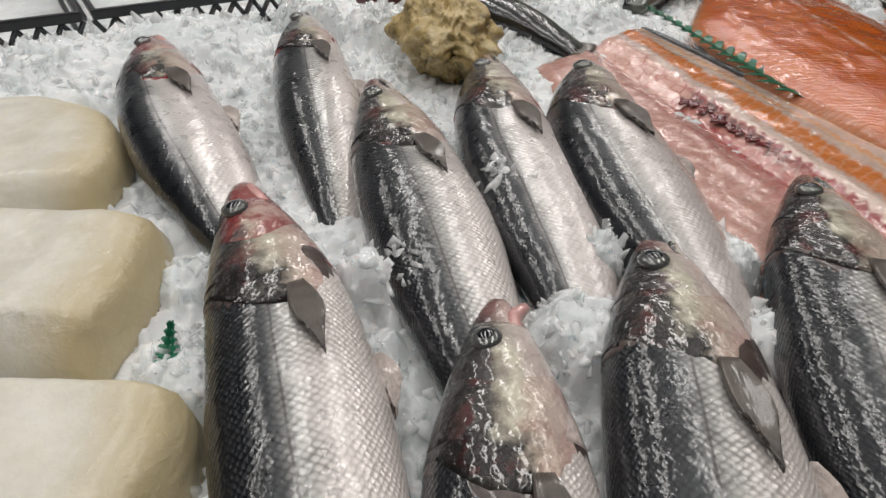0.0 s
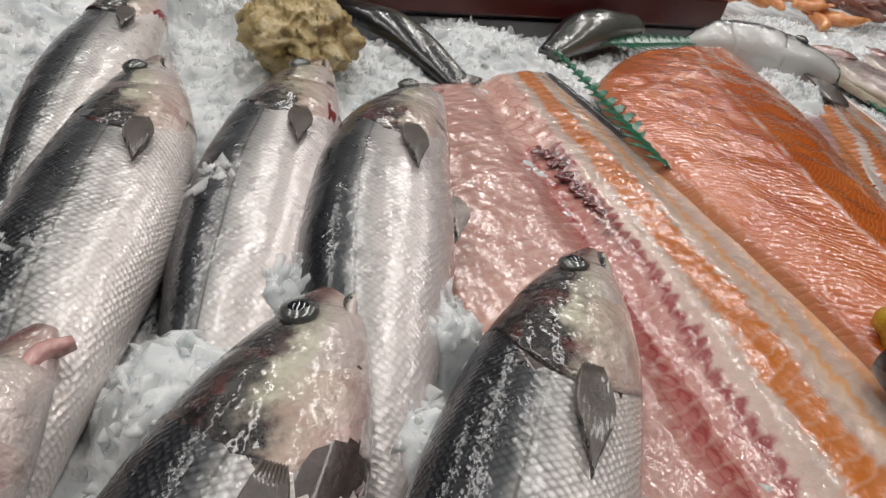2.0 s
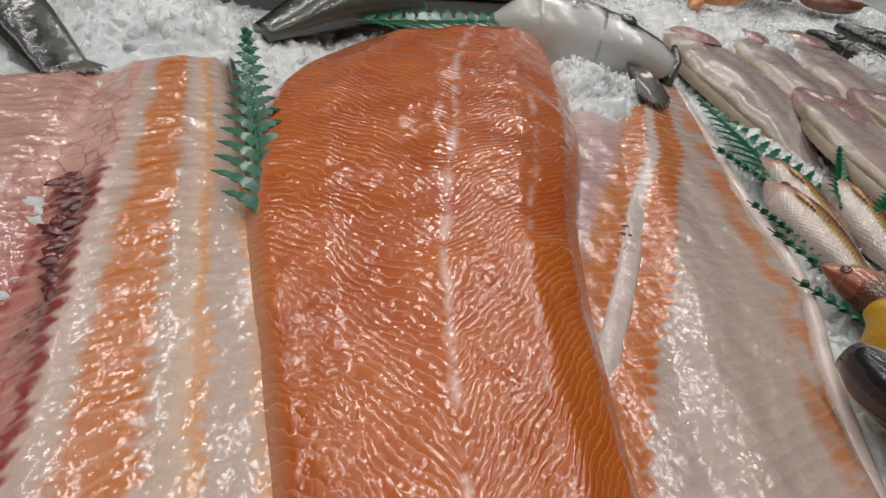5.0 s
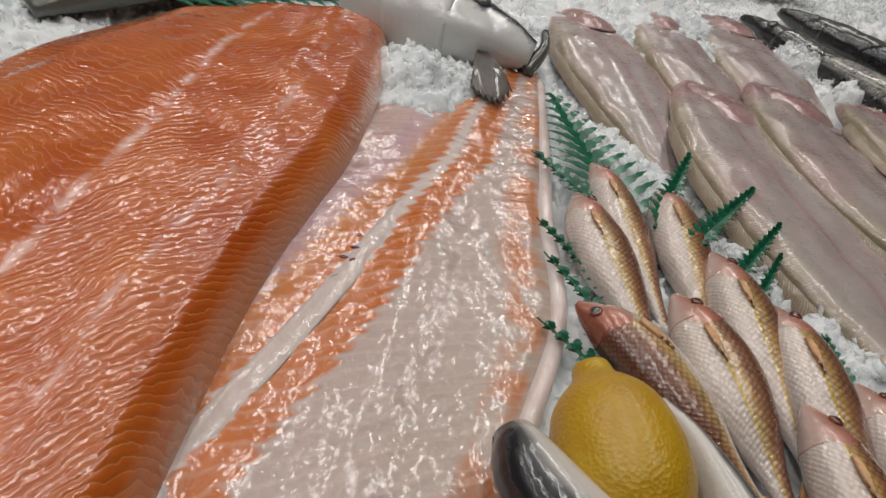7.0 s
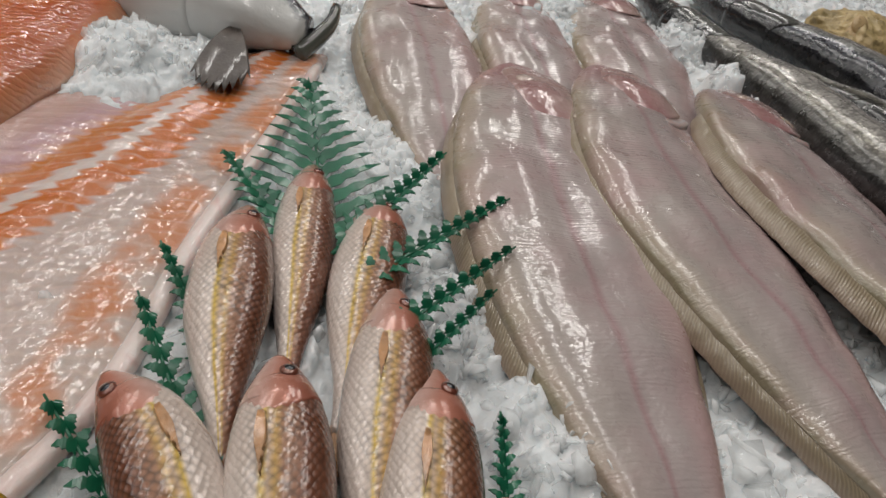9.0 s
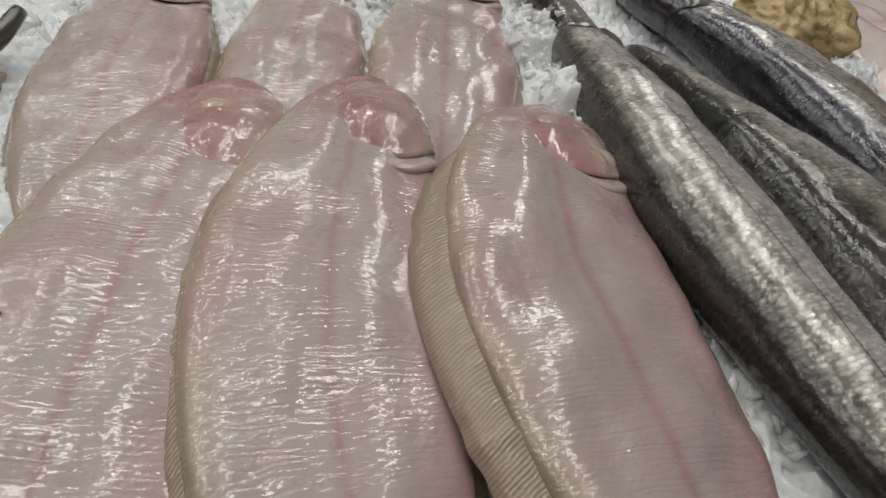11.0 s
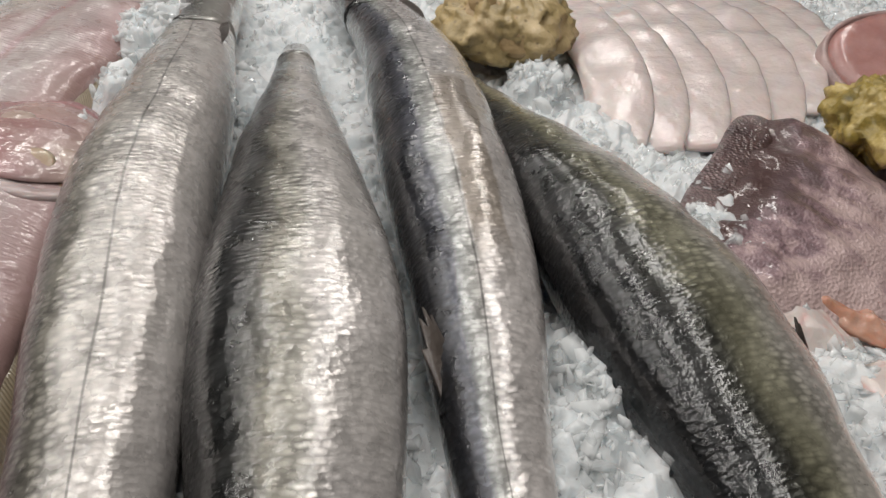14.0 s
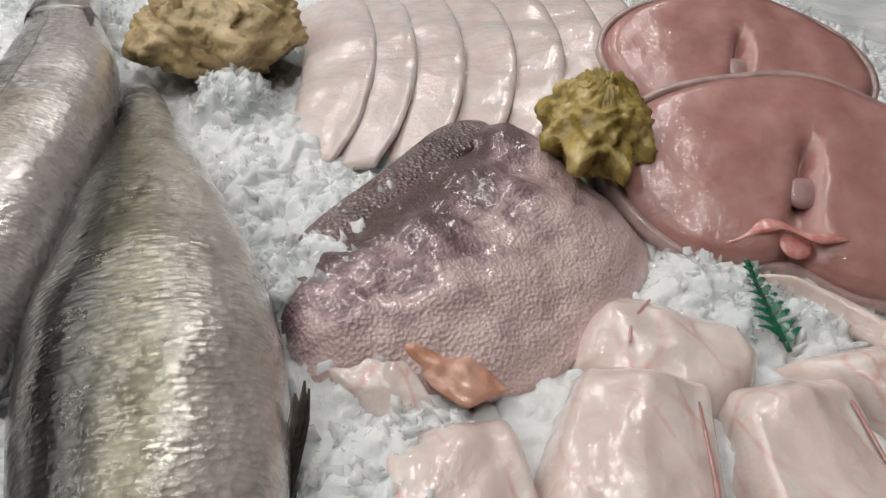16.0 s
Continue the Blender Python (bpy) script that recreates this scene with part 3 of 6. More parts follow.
class Loft:
    """A fish's skin: rings along a spine. u runs from snout to tail, s from belly (-1) to back (1)."""

    def __init__(self, spine, dorsal, ventral, thick, roll=0.0, square=2.3, lump=0.0015, n=64):
        self.sp, self.length = curve(spine, n)
        self.u = np.linspace(0, 1, n)
        self.tan = np.gradient(self.sp, axis=0)
        self.tan /= np.linalg.norm(self.tan, axis=1)[:, None]
        up = np.array([0, 0, 1.0])
        side = np.cross(self.tan, up)          # tan runs tailwards, so this is the left of a fish that heads away
        side /= np.linalg.norm(side, axis=1)[:, None]
        top = np.cross(side, self.tan)
        c, s = math.cos(radians(roll)), math.sin(radians(roll))
        self.side, self.top = c * side + s * top, c * top - s * side
        self.d, self.v, self.t = (smooth_table(q, self.u) for q in (dorsal, ventral, thick))
        self.square, self.lump, self.groove = square, lump, 0.0

    def at(self, u, s, out=0.0, grow=1.0):
        """Point of the upper flank."""
        g = [np.interp(u, self.u, a) for a in (self.d, self.v, self.t)]
        vec = [np.array([np.interp(u, self.u, a[:, k]) for k in range(3)]) for a in (self.sp, self.side, self.top)]
        z = g[2] * max(0.0, 1 - abs(s) ** self.square) ** (1 / self.square)
        y = s * (g[0] if s > 0 else g[1])
        return Vector(vec[0] + vec[1] * y * grow + vec[2] * (z * grow + out))

    def normal(self, u, s):
        e = 0.012
        a = self.at(u + e, s) - self.at(u - e, s)
        b = self.at(u, min(0.97, s + 0.06)) - self.at(u, max(-0.97, s - 0.06))
        m = b.cross(a).normalized()
        return m if m.z > 0 else -m

    def mesh(self, name, material, u0, u1, parent, grow=1.0, rows=48, around=30, label="", lift=0.0, round_end=0.0, plate=0.0, bow=-0.1, bow_w=1.0):
        us = np.linspace(u0, u1, rows)
        verts, uv, metric = [], [], []
        seed = random.uniform(0, 50)
        for i, u in enumerate(us):
            g = [np.interp(u, self.u, a) for a in (self.d, self.v, self.t)]
            vec = [np.array([np.interp(u, self.u, a[:, k]) for k in range(3)]) for a in (self.sp, self.side, self.top)]
            k = grow
            arc = 0.0
            for j in range(around + 1):
                a = math.pi * 2 * j / around
                ca, sa = math.cos(a), math.sin(a)
                e = 2 / self.square
                y = math.copysign(abs(ca) ** e, ca)
                z = math.copysign(abs(sa) ** e, sa)
                back = 0.0
                if round_end:                     # the edge of a gill cover bows tailwards
                    back = round_end * max(0.0, (u - u0) / (u1 - u0)) ** 2 * max(0.0, 1 - ((y - bow) / bow_w) ** 2) * self.length
                if self.groove and z > 0:         # a groove along the middle and two rounded ridges beside it
                    z *= 1 - self.groove * math.exp(-(y / 0.13) ** 2) - 0.6 * self.groove * math.exp(-((abs(y) - 0.55) / 0.1) ** 2)
                raise_ = plate * max(0.0, 1 - y * y) * math.sin(math.pi * min(1.0, 0.86 * i / (rows - 1))) if z > 0 else 0.0
                p = vec[0] + vec[1] * y * (g[0] if y > 0 else g[1]) * k + vec[2] * (z * g[2] * k + lift + raise_)
                if back:
                    p = p + np.array([np.interp(u, self.u, self.tan[:, q]) for q in range(3)]) * back
                if self.lump:
                    w = noise.noise(Vector(p) * 28 + Vector((seed, 0, 0)))
                    p = p + vec[2] * (w * self.lump * (1 if z > 0 else 0))
                verts.append(p)
                uv.append((u, 0.5 + 0.5 * y))
                h = max(g[0] + g[1], 1e-4)
                metric.append((u * self.length, a / (2 * math.pi) * (h * 1.9 + g[2] * 2.0)))
        faces = []
        w = around + 1
        for i in range(rows - 1):
            for j in range(around):
                faces.append((i * w + j, i * w + j + 1, (i + 1) * w + j + 1, (i + 1) * w + j))
        for ring in (0, rows - 1):
            base = ring * w
            loop = list(range(base, base + around))
            faces.append(tuple(loop[::-1] if ring == 0 else loop))
        return mesh_of(name, verts, faces, material, uv, metric, True, parent, label)


def ball(name, at, axis, r, flat, material, parent, label="", seg=14):
    """A flattened ball on a surface, its short axis along axis."""
    z = Vector(axis).normalized()
    x = z.orthogonal().normalized()
    y = z.cross(x)
    verts, faces = [], []
    rings = 7
    for i in range(rings + 1):
        th = math.pi * i / rings
        for j in range(seg):
            ph = 2 * math.pi * j / seg
            verts.append(Vector(at) + (x * math.cos(ph) + y * math.sin(ph)) * (r * math.sin(th)) + z * (r * flat * math.cos(th)))
    for i in range(rings):
        for j in range(seg):
            k = (j + 1) % seg
            faces.append((i * seg + j, (i + 1) * seg + j, (i + 1) * seg + k, i * seg + k))
    return mesh_of(name, verts, faces, material, None, None, True, parent, label)


def fan(name, root, along, across, up, length, width, material, parent, rays=9, lift=0.006, label="", thick=0.0012, ragged=0.12, leaf=False):
    """A fin: ribbed fan from a narrow root, a little bowed, with two faces and a rim."""
    a, b, c = Vector(along).normalized(), Vector(across).normalized(), Vector(up).normalized()
    cols, rows = rays * 2 + 1, 7
    top = []
    for i in range(rows):
        t = i / (rows - 1)
        for j in range(cols):
            s = j / (cols - 1) * 2 - 1
            reach = length * (1 - 0.25 * s * s) * (1 - ragged * (j % 2) * t)
            wide = width * ((0.35 + 1.1 * t) * (1 - t ** 2.4) + 0.05) if leaf else width * (0.22 + 0.78 * t ** 0.8)
            ridge = 0.0009 * (1 if j % 2 else -1)
            top.append(Vector(root) + a * reach * t + b * wide * s * 0.5 + c * (lift * math.sin(math.pi * t * 0.9) + ridge + thick))
    n = len(top)
    verts = top + [v - c * thick for v in top]
    faces = []
    for i in range(rows - 1):
        for j in range(cols - 1):
            q = (i * cols + j, i * cols + j + 1, (i + 1) * cols + j + 1, (i + 1) * cols + j)
            faces += [q, tuple(n + k for k in q[::-1])]
    rim = list(range(cols)) + [i * cols + cols - 1 for i in range(1, rows)] + [(rows - 1) * cols + j for j in range(cols - 2, -1, -1)] + [i * cols for i in range(rows - 2, 0, -1)]
    for k in range(len(rim)):
        p, q = rim[k], rim[(k + 1) % len(rim)]
        faces.append((q, p, n + p, n + q))
    return mesh_of(name, verts, faces, material, None, None, True, parent, label)


def slab(name, material, left, right, height, z0, parent, n=60, m=26, label="", power=0.5, lump=0.002, freq=22, edge=None, z1=None):
    """A soft piece between two edge curves; height: rows of (across 0..1, metres); z0: underside at the start, z1 at the end."""
    L, ll = curve([(*p, 0) for p in left], n)
    R, lr = curve([(*p, 0) for p in right], n)
    verts, uv, metric = [], [], []
    seed = random.uniform(0, 90)
    z1 = z0 if z1 is None else z1
    for i in range(n):
        t = i / (n - 1)
        endcap = min(1.0, (min(t, 1 - t) * ll / 0.02)) ** 0.5 if ll else 1
        under = z0 + (z1 - z0) * t
        for j in range(m):
            s = j / (m - 1)
            p = Vector(L[i]) * (1 - s) + Vector(R[i]) * s
            d = (Vector(R[i]) - Vector(L[i])).length
            wob = noise.noise(Vector((p.x * freq, p.y * freq, seed))) + 0.5 * noise.noise(Vector((p.x * freq * 2.7, p.y * freq * 2.7, seed + 9)))
            if edge and (j == 0 or j == m - 1):
                dirn = (Vector(R[i]) - Vector(L[i])).normalized() * (1 if j else -1)
                p = p + dirn * edge * noise.noise(Vector((p.x * 60, p.y * 60, seed)))
            hgt = table(height, s) * (0.25 + 0.75 * endcap)
            verts.append((p.x, p.y, under + hgt + wob * lump * min(1, 6 * min(s, 1 - s) + 0.15)))
            uv.append((t, s))
            metric.append((t * (ll + lr) / 2, s * d))
    top = n * m
    for i in range(n):
        for j in range(m):
            x, y, _ = verts[i * m + j]
            verts.append((x, y, z0 + (z1 - z0) * (i / (n - 1)) - 0.001))
            uv.append(uv[i * m + j])
            metric.append(metric[i * m + j])
    faces = []
    for i in range(n - 1):
        for j in range(m - 1):
            q = (i * m + j, i * m + j + 1, (i + 1) * m + j + 1, (i + 1) * m + j)
            faces += [q[::-1], tuple(top + k for k in q)]
    rim = list(range(m)) + [i * m + m - 1 for i in range(1, n)] + [(n - 1) * m + j for j in range(m - 2, -1, -1)] + [i * m for i in range(n - 2, 0, -1)]
    for k in range(len(rim)):
        p, q = rim[k], rim[(k + 1) % len(rim)]
        faces.append((p, q, top + q, top + p))
    return mesh_of(name, verts, faces, material, uv, metric, True, parent, label)


def on_slab(left, right, z, rows):
    """Points over a soft piece, from rows of (along, across)."""
    L, _ = curve([(*p, 0) for p in left], 101)
    R, _ = curve([(*p, 0) for p in right], 101)
    return [(*(L[int(u * 100)] * (1 - s) + R[int(u * 100)] * s)[:2], z) for u, s in rows]


def box(name, x0, x1, y0, y1, z0, z1, material, parent=None, bevel=0.003, label=""):
    bm = bmesh.new()
    org = THING_AT[-1] if THING_AT else Vector((0, 0, 0))
    bmesh.ops.create_cube(bm, size=1)
    for v in bm.verts:
        v.co = Vector((x0 + (v.co.x + 0.5) * (x1 - x0), y0 + (v.co.y + 0.5) * (y1 - y0), z0 + (v.co.z + 0.5) * (z1 - z0))) - org
    if bevel:
        bmesh.ops.bevel(bm, geom=bm.edges[:], offset=bevel, segments=2, affect="EDGES", profile=0.5)
    me = bpy.data.meshes.new(name)
    bm.to_mesh(me)
    bm.free()
    me.materials.append(material)
    ob = new(name, me)
    if parent:
        ob.parent = parent
    if label:
        ob["label"] = label
    return ob


COVER = []      # stretches of the ice that lie under goods: x, y, radius


def cover(points, r0, r1=None):
    c, _ = curve(points, 24)
    for i, p in enumerate(c):
        COVER.append((p[0], p[1], r0 + ((r1 if r1 is not None else r0) - r0) * i / 23))


# ---- the room and the counter ----
def room():
    tagged(box("floor", -5, 7, -4, 6, -0.95, -0.90, M["floor"], None, 0), "grey tiled shop floor", "floor", kind="structure")
    tagged(box("ceiling", -5, 7, -4, 6, 2.05, 2.12, M["wall"], None, 0), "pale painted shop ceiling", "ceiling", kind="structure")
    for nm, a in (("wall_north", (-5, 7, 6, 6.1)), ("wall_south", (-5, 7, -4.1, -4)), ("wall_west", (-5.1, -5, -4, 6)), ("wall_east", (7, 7.1, -4, 6))):
        tagged(box(nm, *a, -0.95, 2.12, M["wall"], None, 0), "plain painted shop wall", "wall", kind="structure")
    for lx, ly in LAMPS:
        th = thing("ceiling_light", (lx, ly, 1.95), "long white strip light fixed under the ceiling", "lamp", "ceiling lights")
        h = box("housing", lx - 0.06, lx + 0.06, ly - LAMP_LONG / 2 - 0.05, ly + LAMP_LONG / 2 + 0.05, 1.95, 2.05, M["lamp_body"], th, 0.006)
        th.rotation_euler = (0, 0, radians(LAMP_TURN))
        done()
    th = thing("display_counter", (0.9, 0.4, -0.9), "steel fish counter holding a bed of ice", "counter")
    box("cabinet", -0.7, 3.1, -0.32, 1.45, -0.9, -0.12, M["steel"], th, 0.01)
    box("tray_floor", -0.66, 3.06, -0.28, 1.41, -0.12, -0.09, M["steel"], th, 0.004)
    for nm, a in (("tray_front", (-0.7, 3.1, -0.32, -0.28)), ("tray_back", (-0.7, 3.1, 1.41, 1.45)), ("tray_side", (-0.7, -0.66, -0.28, 1.41)), ("tray_side", (3.06, 3.1, -0.28, 1.41))):
        box(nm, *a, -0.12, 0.012, M["steel"], th, 0.004)
    done()


MOUNDS = []


def ice_height(x, y):
    h = 0.004 + 0.006 * noise.noise(Vector((x * 9, y * 9, 3))) + 0.005 * noise.noise(Vector((x * 27, y * 27, 7)))
    for mx, my, r, k in MOUNDS:
        d = ((x - mx) ** 2 + (y - my) ** 2) / (r * r)
        if d < 6:
            h += k * math.exp(-d)
    for hx, hy, r, z0 in HEAPS:
        d = ((x - hx) ** 2 + (y - hy) ** 2) / (r * r)
        if d < 1:
            h = max(h, z0 * (1 - d * d) + 0.006 * noise.noise(Vector((x * 60, y * 60, 11))) - 0.003)
    return h


def ice_bed():
    """One sheet of crushed ice: shards lie tilted over one another, fine where the goods are."""
    rng = np.random.default_rng(6)
    step = 0.0021
    xs = np.r_[np.linspace(-0.655, -0.25, 30)[:-1], np.arange(-0.25, 2.75, step), np.linspace(2.755, 3.055, 20)]
    ys = np.r_[np.linspace(-0.275, -0.03, 16)[:-1], np.arange(-0.03, 0.97, step), np.linspace(0.975, 1.405, 30)]
    nx, ny = len(xs), len(ys)
    cx, cy = np.linspace(-0.655, 3.055, 372), np.linspace(-0.275, 1.405, 169)
    coarse = np.array([[ice_height(x, y) for x in cx] for y in cy])
    fx, fy = np.interp(xs, cx, np.arange(len(cx))), np.interp(ys, cy, np.arange(len(cy)))
    ix, iy = np.minimum(fx.astype(int), len(cx) - 2), np.minimum(fy.astype(int), len(cy) - 2)
    tx, ty = (fx - ix)[None, :], (fy - iy)[:, None]
    a, b = coarse[iy][:, ix], coarse[iy][:, ix + 1]
    c, d = coarse[iy + 1][:, ix], coarse[iy + 1][:, ix + 1]
    z = (a * (1 - tx) + b * tx) * (1 - ty) + (c * (1 - tx) + d * tx) * ty
    ground = z.copy()
    gx, gy = np.meshgrid(xs, ys)
    for _ in range(52000):
        px, py = rng.uniform(-0.25, 2.75), rng.uniform(-0.03, 0.97)
        r = rng.choice((0.0035, 0.005, 0.006, 0.008, 0.011))
        i0, i1 = np.searchsorted(xs, (px - r, px + r))
        j0, j1 = np.searchsorted(ys, (py - r, py + r))
        if i1 - i0 < 2 or j1 - j0 < 2:
            continue
        u, v = gx[j0:j1, i0:i1] - px, gy[j0:j1, i0:i1] - py
        t = rng.uniform(0, math.tau)
        q, w = u * math.cos(t) + v * math.sin(t), v * math.cos(t) - u * math.sin(t)
        inside = (np.abs(q) < r * 0.95) & (np.abs(w + 0.4 * q) < r * rng.uniform(0.4, 0.8))
        lift = ground[j0:j1, i0:i1] + rng.uniform(0.0, 0.45) * r + q * rng.uniform(-0.55, 0.55) + w * rng.uniform(-0.5, 0.5)
        z[j0:j1, i0:i1] = np.where(inside, np.maximum(z[j0:j1, i0:i1], lift), z[j0:j1, i0:i1])
    grid = np.stack([gx, gy, z], -1).reshape(-1, 3)
    k = (np.arange(ny - 1)[:, None] * nx + np.arange(nx - 1)[None, :]).ravel()
    faces = np.stack([k, k + 1, k + nx + 1, k + nx], 1)
    rim = np.r_[np.arange(nx), np.arange(1, ny) * nx + nx - 1, (ny - 1) * nx + np.arange(nx - 2, -1, -1), np.arange(ny - 2, 0, -1) * nx]
    skirt = grid[rim].copy()
    skirt[:, 2] = -0.088
    n, m = len(grid), len(rim)
    e = np.arange(m)
    faces = np.concatenate([faces, np.stack([rim[(e + 1) % m], rim, n + e, n + (e + 1) % m], 1)])
    verts = np.concatenate([grid, skirt])
    me = bpy.data.meshes.new("ice_bed")
    me.vertices.add(len(verts))
    me.vertices.foreach_set("co", verts.ravel().astype(np.float32))
    me.loops.add(faces.size)
    me.loops.foreach_set("vertex_index", faces.ravel().astype(np.int32))
    me.polygons.add(len(faces))
    me.polygons.foreach_set("loop_start", np.arange(0, faces.size, 4, dtype=np.int32))
    me.polygons.foreach_set("use_smooth", [True] * len(faces))
    me.materials.append(M["ice"])
    me.update(calc_edges=True)
    tagged(new("ice_bed", me), "white crushed ice filling the counter", "ice", kind="stuff")


HEAPS = []


def ice_chips(count, seed):
    rng = random.Random(seed)
    cov = np.array(COVER)
    shapes = []
    for k in range(18):
        bm = bmesh.new()
        for _ in range(11):
            bm.verts.new((rng.uniform(-1, 1), rng.uniform(-1, 1), rng.uniform(-1, 1)))
        hull = bmesh.ops.convex_hull(bm, input=bm.verts[:])
        bmesh.ops.delete(bm, geom=list({v for v in hull["geom_interior"] + hull["geom_unused"] if isinstance(v, bmesh.types.BMVert)}), context="VERTS")
        bmesh.ops.triangulate(bm, faces=bm.faces[:])
        bm.verts.index_update()
        shapes.append((np.array([v.co for v in bm.verts]), np.array([[v.index for v in f.verts] for f in bm.faces])))
        bm.free()
    spots = []
    while len(spots) < count:
        xs = np.array([rng.uniform(-0.25, 2.75) for _ in range(3000)])
        ys = np.array([rng.betavariate(1.1, 1.5) * 1.0 + 0.0 for _ in range(3000)])
        near = np.full(3000, 9.0)
        for cx, cy, cr in cov:
            near = np.minimum(near, np.hypot(xs - cx, ys - cy) - cr)
        for x, y, d in zip(xs, ys, near):
            if d > -0.003:
                big = rng.random() < 0.12 and d > 0.012
                size = rng.uniform(0.008, 0.014) if big else rng.choice((0.0025, 0.0035, 0.0045, 0.006, 0.0075)) * rng.uniform(0.8, 1.3)
                spots.append((x, y, ice_height(x, y) + rng.uniform(0.0, 0.004), size))
    for hx, hy, r, z0 in HEAPS:
        for _ in range(int(90 * (r / 0.04) ** 2)):
            t, q = rng.uniform(0, 6.283), r * 0.95 * math.sqrt(rng.random())
            x, y = hx + q * math.cos(t), hy + q * math.sin(t)
            spots.append((x, y, ice_height(x, y) + rng.uniform(0.0, 0.003), rng.choice((0.003, 0.004, 0.005, 0.007)) * rng.uniform(0.8, 1.2)))
    verts, faces, base = [], [], 0
    for x, y, z, size in spots:
        pts, fs = shapes[rng.randrange(18)]
        rot = np.array(Euler([rng.uniform(0, 6.3) for _ in range(3)]).to_matrix())
        verts.append((pts * np.array([1.15, rng.uniform(0.5, 0.95), rng.uniform(0.22, 0.5)]) * size) @ rot.T + (x, y, z))
        faces.append(fs + base)
        base += len(pts)
    v, f = np.concatenate(verts), np.concatenate(faces)
    me = bpy.data.meshes.new("ice_chips")
    me.vertices.add(len(v))
    me.vertices.foreach_set("co", v.ravel())
    me.loops.add(f.size)
    me.loops.foreach_set("vertex_index", f.ravel().astype(np.int32))
    me.polygons.add(len(f))
    me.polygons.foreach_set("loop_start", np.arange(0, f.size, 3, dtype=np.int32))
    me.polygons.foreach_set("use_smooth", [True] * len(f))
    me.materials.append(M["chip"])
    me.update(calc_edges=True)
    me.validate()
    tagged(new("ice_chips", me), "loose clear chips of crushed ice", "ice", kind="stuff")


# ---- fish ----
def prof(rows, k):
    return [(u, h * k) for u, h in rows]


BASS = [(0, 0.12), (0.025, 0.27), (0.07, 0.45), (0.14, 0.68), (0.24, 0.90), (0.38, 1.0), (0.52, 0.95), (0.68, 0.68), (0.82, 0.38), (0.93, 0.24), (1, 0.24)]
BASS_T = [(0, 0.10), (0.04, 0.3), (0.1, 0.55), (0.2, 0.85), (0.38, 1.0), (0.6, 0.8), (0.8, 0.4), (0.93, 0.18), (1, 0.1)]
HAKE = [(0, 0.2), (0.05, 0.42), (0.12, 0.62), (0.21, 0.64), (0.3, 0.82), (0.38, 0.95), (0.48, 1.0), (0.58, 0.95), (0.7, 0.76), (0.85, 0.42), (1, 0.22)]
HAKE_SUNK = [(0, 0.16), (0.03, 0.24), (0.1, 0.33), (0.2, 0.48), (0.33, 0.75), (0.5, 1.0), (0.6, 0.95), (0.7, 0.76), (0.85, 0.42), (1, 0.22)]
FLAT = [(0, 0.16), (0.03, 0.38), (0.09, 0.60), (0.18, 0.80), (0.34, 0.98), (0.5, 1.0), (0.68, 0.84), (0.84, 0.5), (0.95, 0.22), (1, 0.18)]


def flip_loft(lo, flip):
    if flip:
        lo.side = -lo.side
    return lo


def eye_of(lo, u, s, r, head, iris=None, out=0.0005):
    nrm = lo.normal(u, s)
    p = lo.at(u, s) + nrm * out
    e = ball("eye", p, nrm, r, 0.45, iris or M["eye"], head)
    ball("pupil", p + nrm * r * 0.27, nrm, r * 0.6, 0.42, M["pupil"], e)


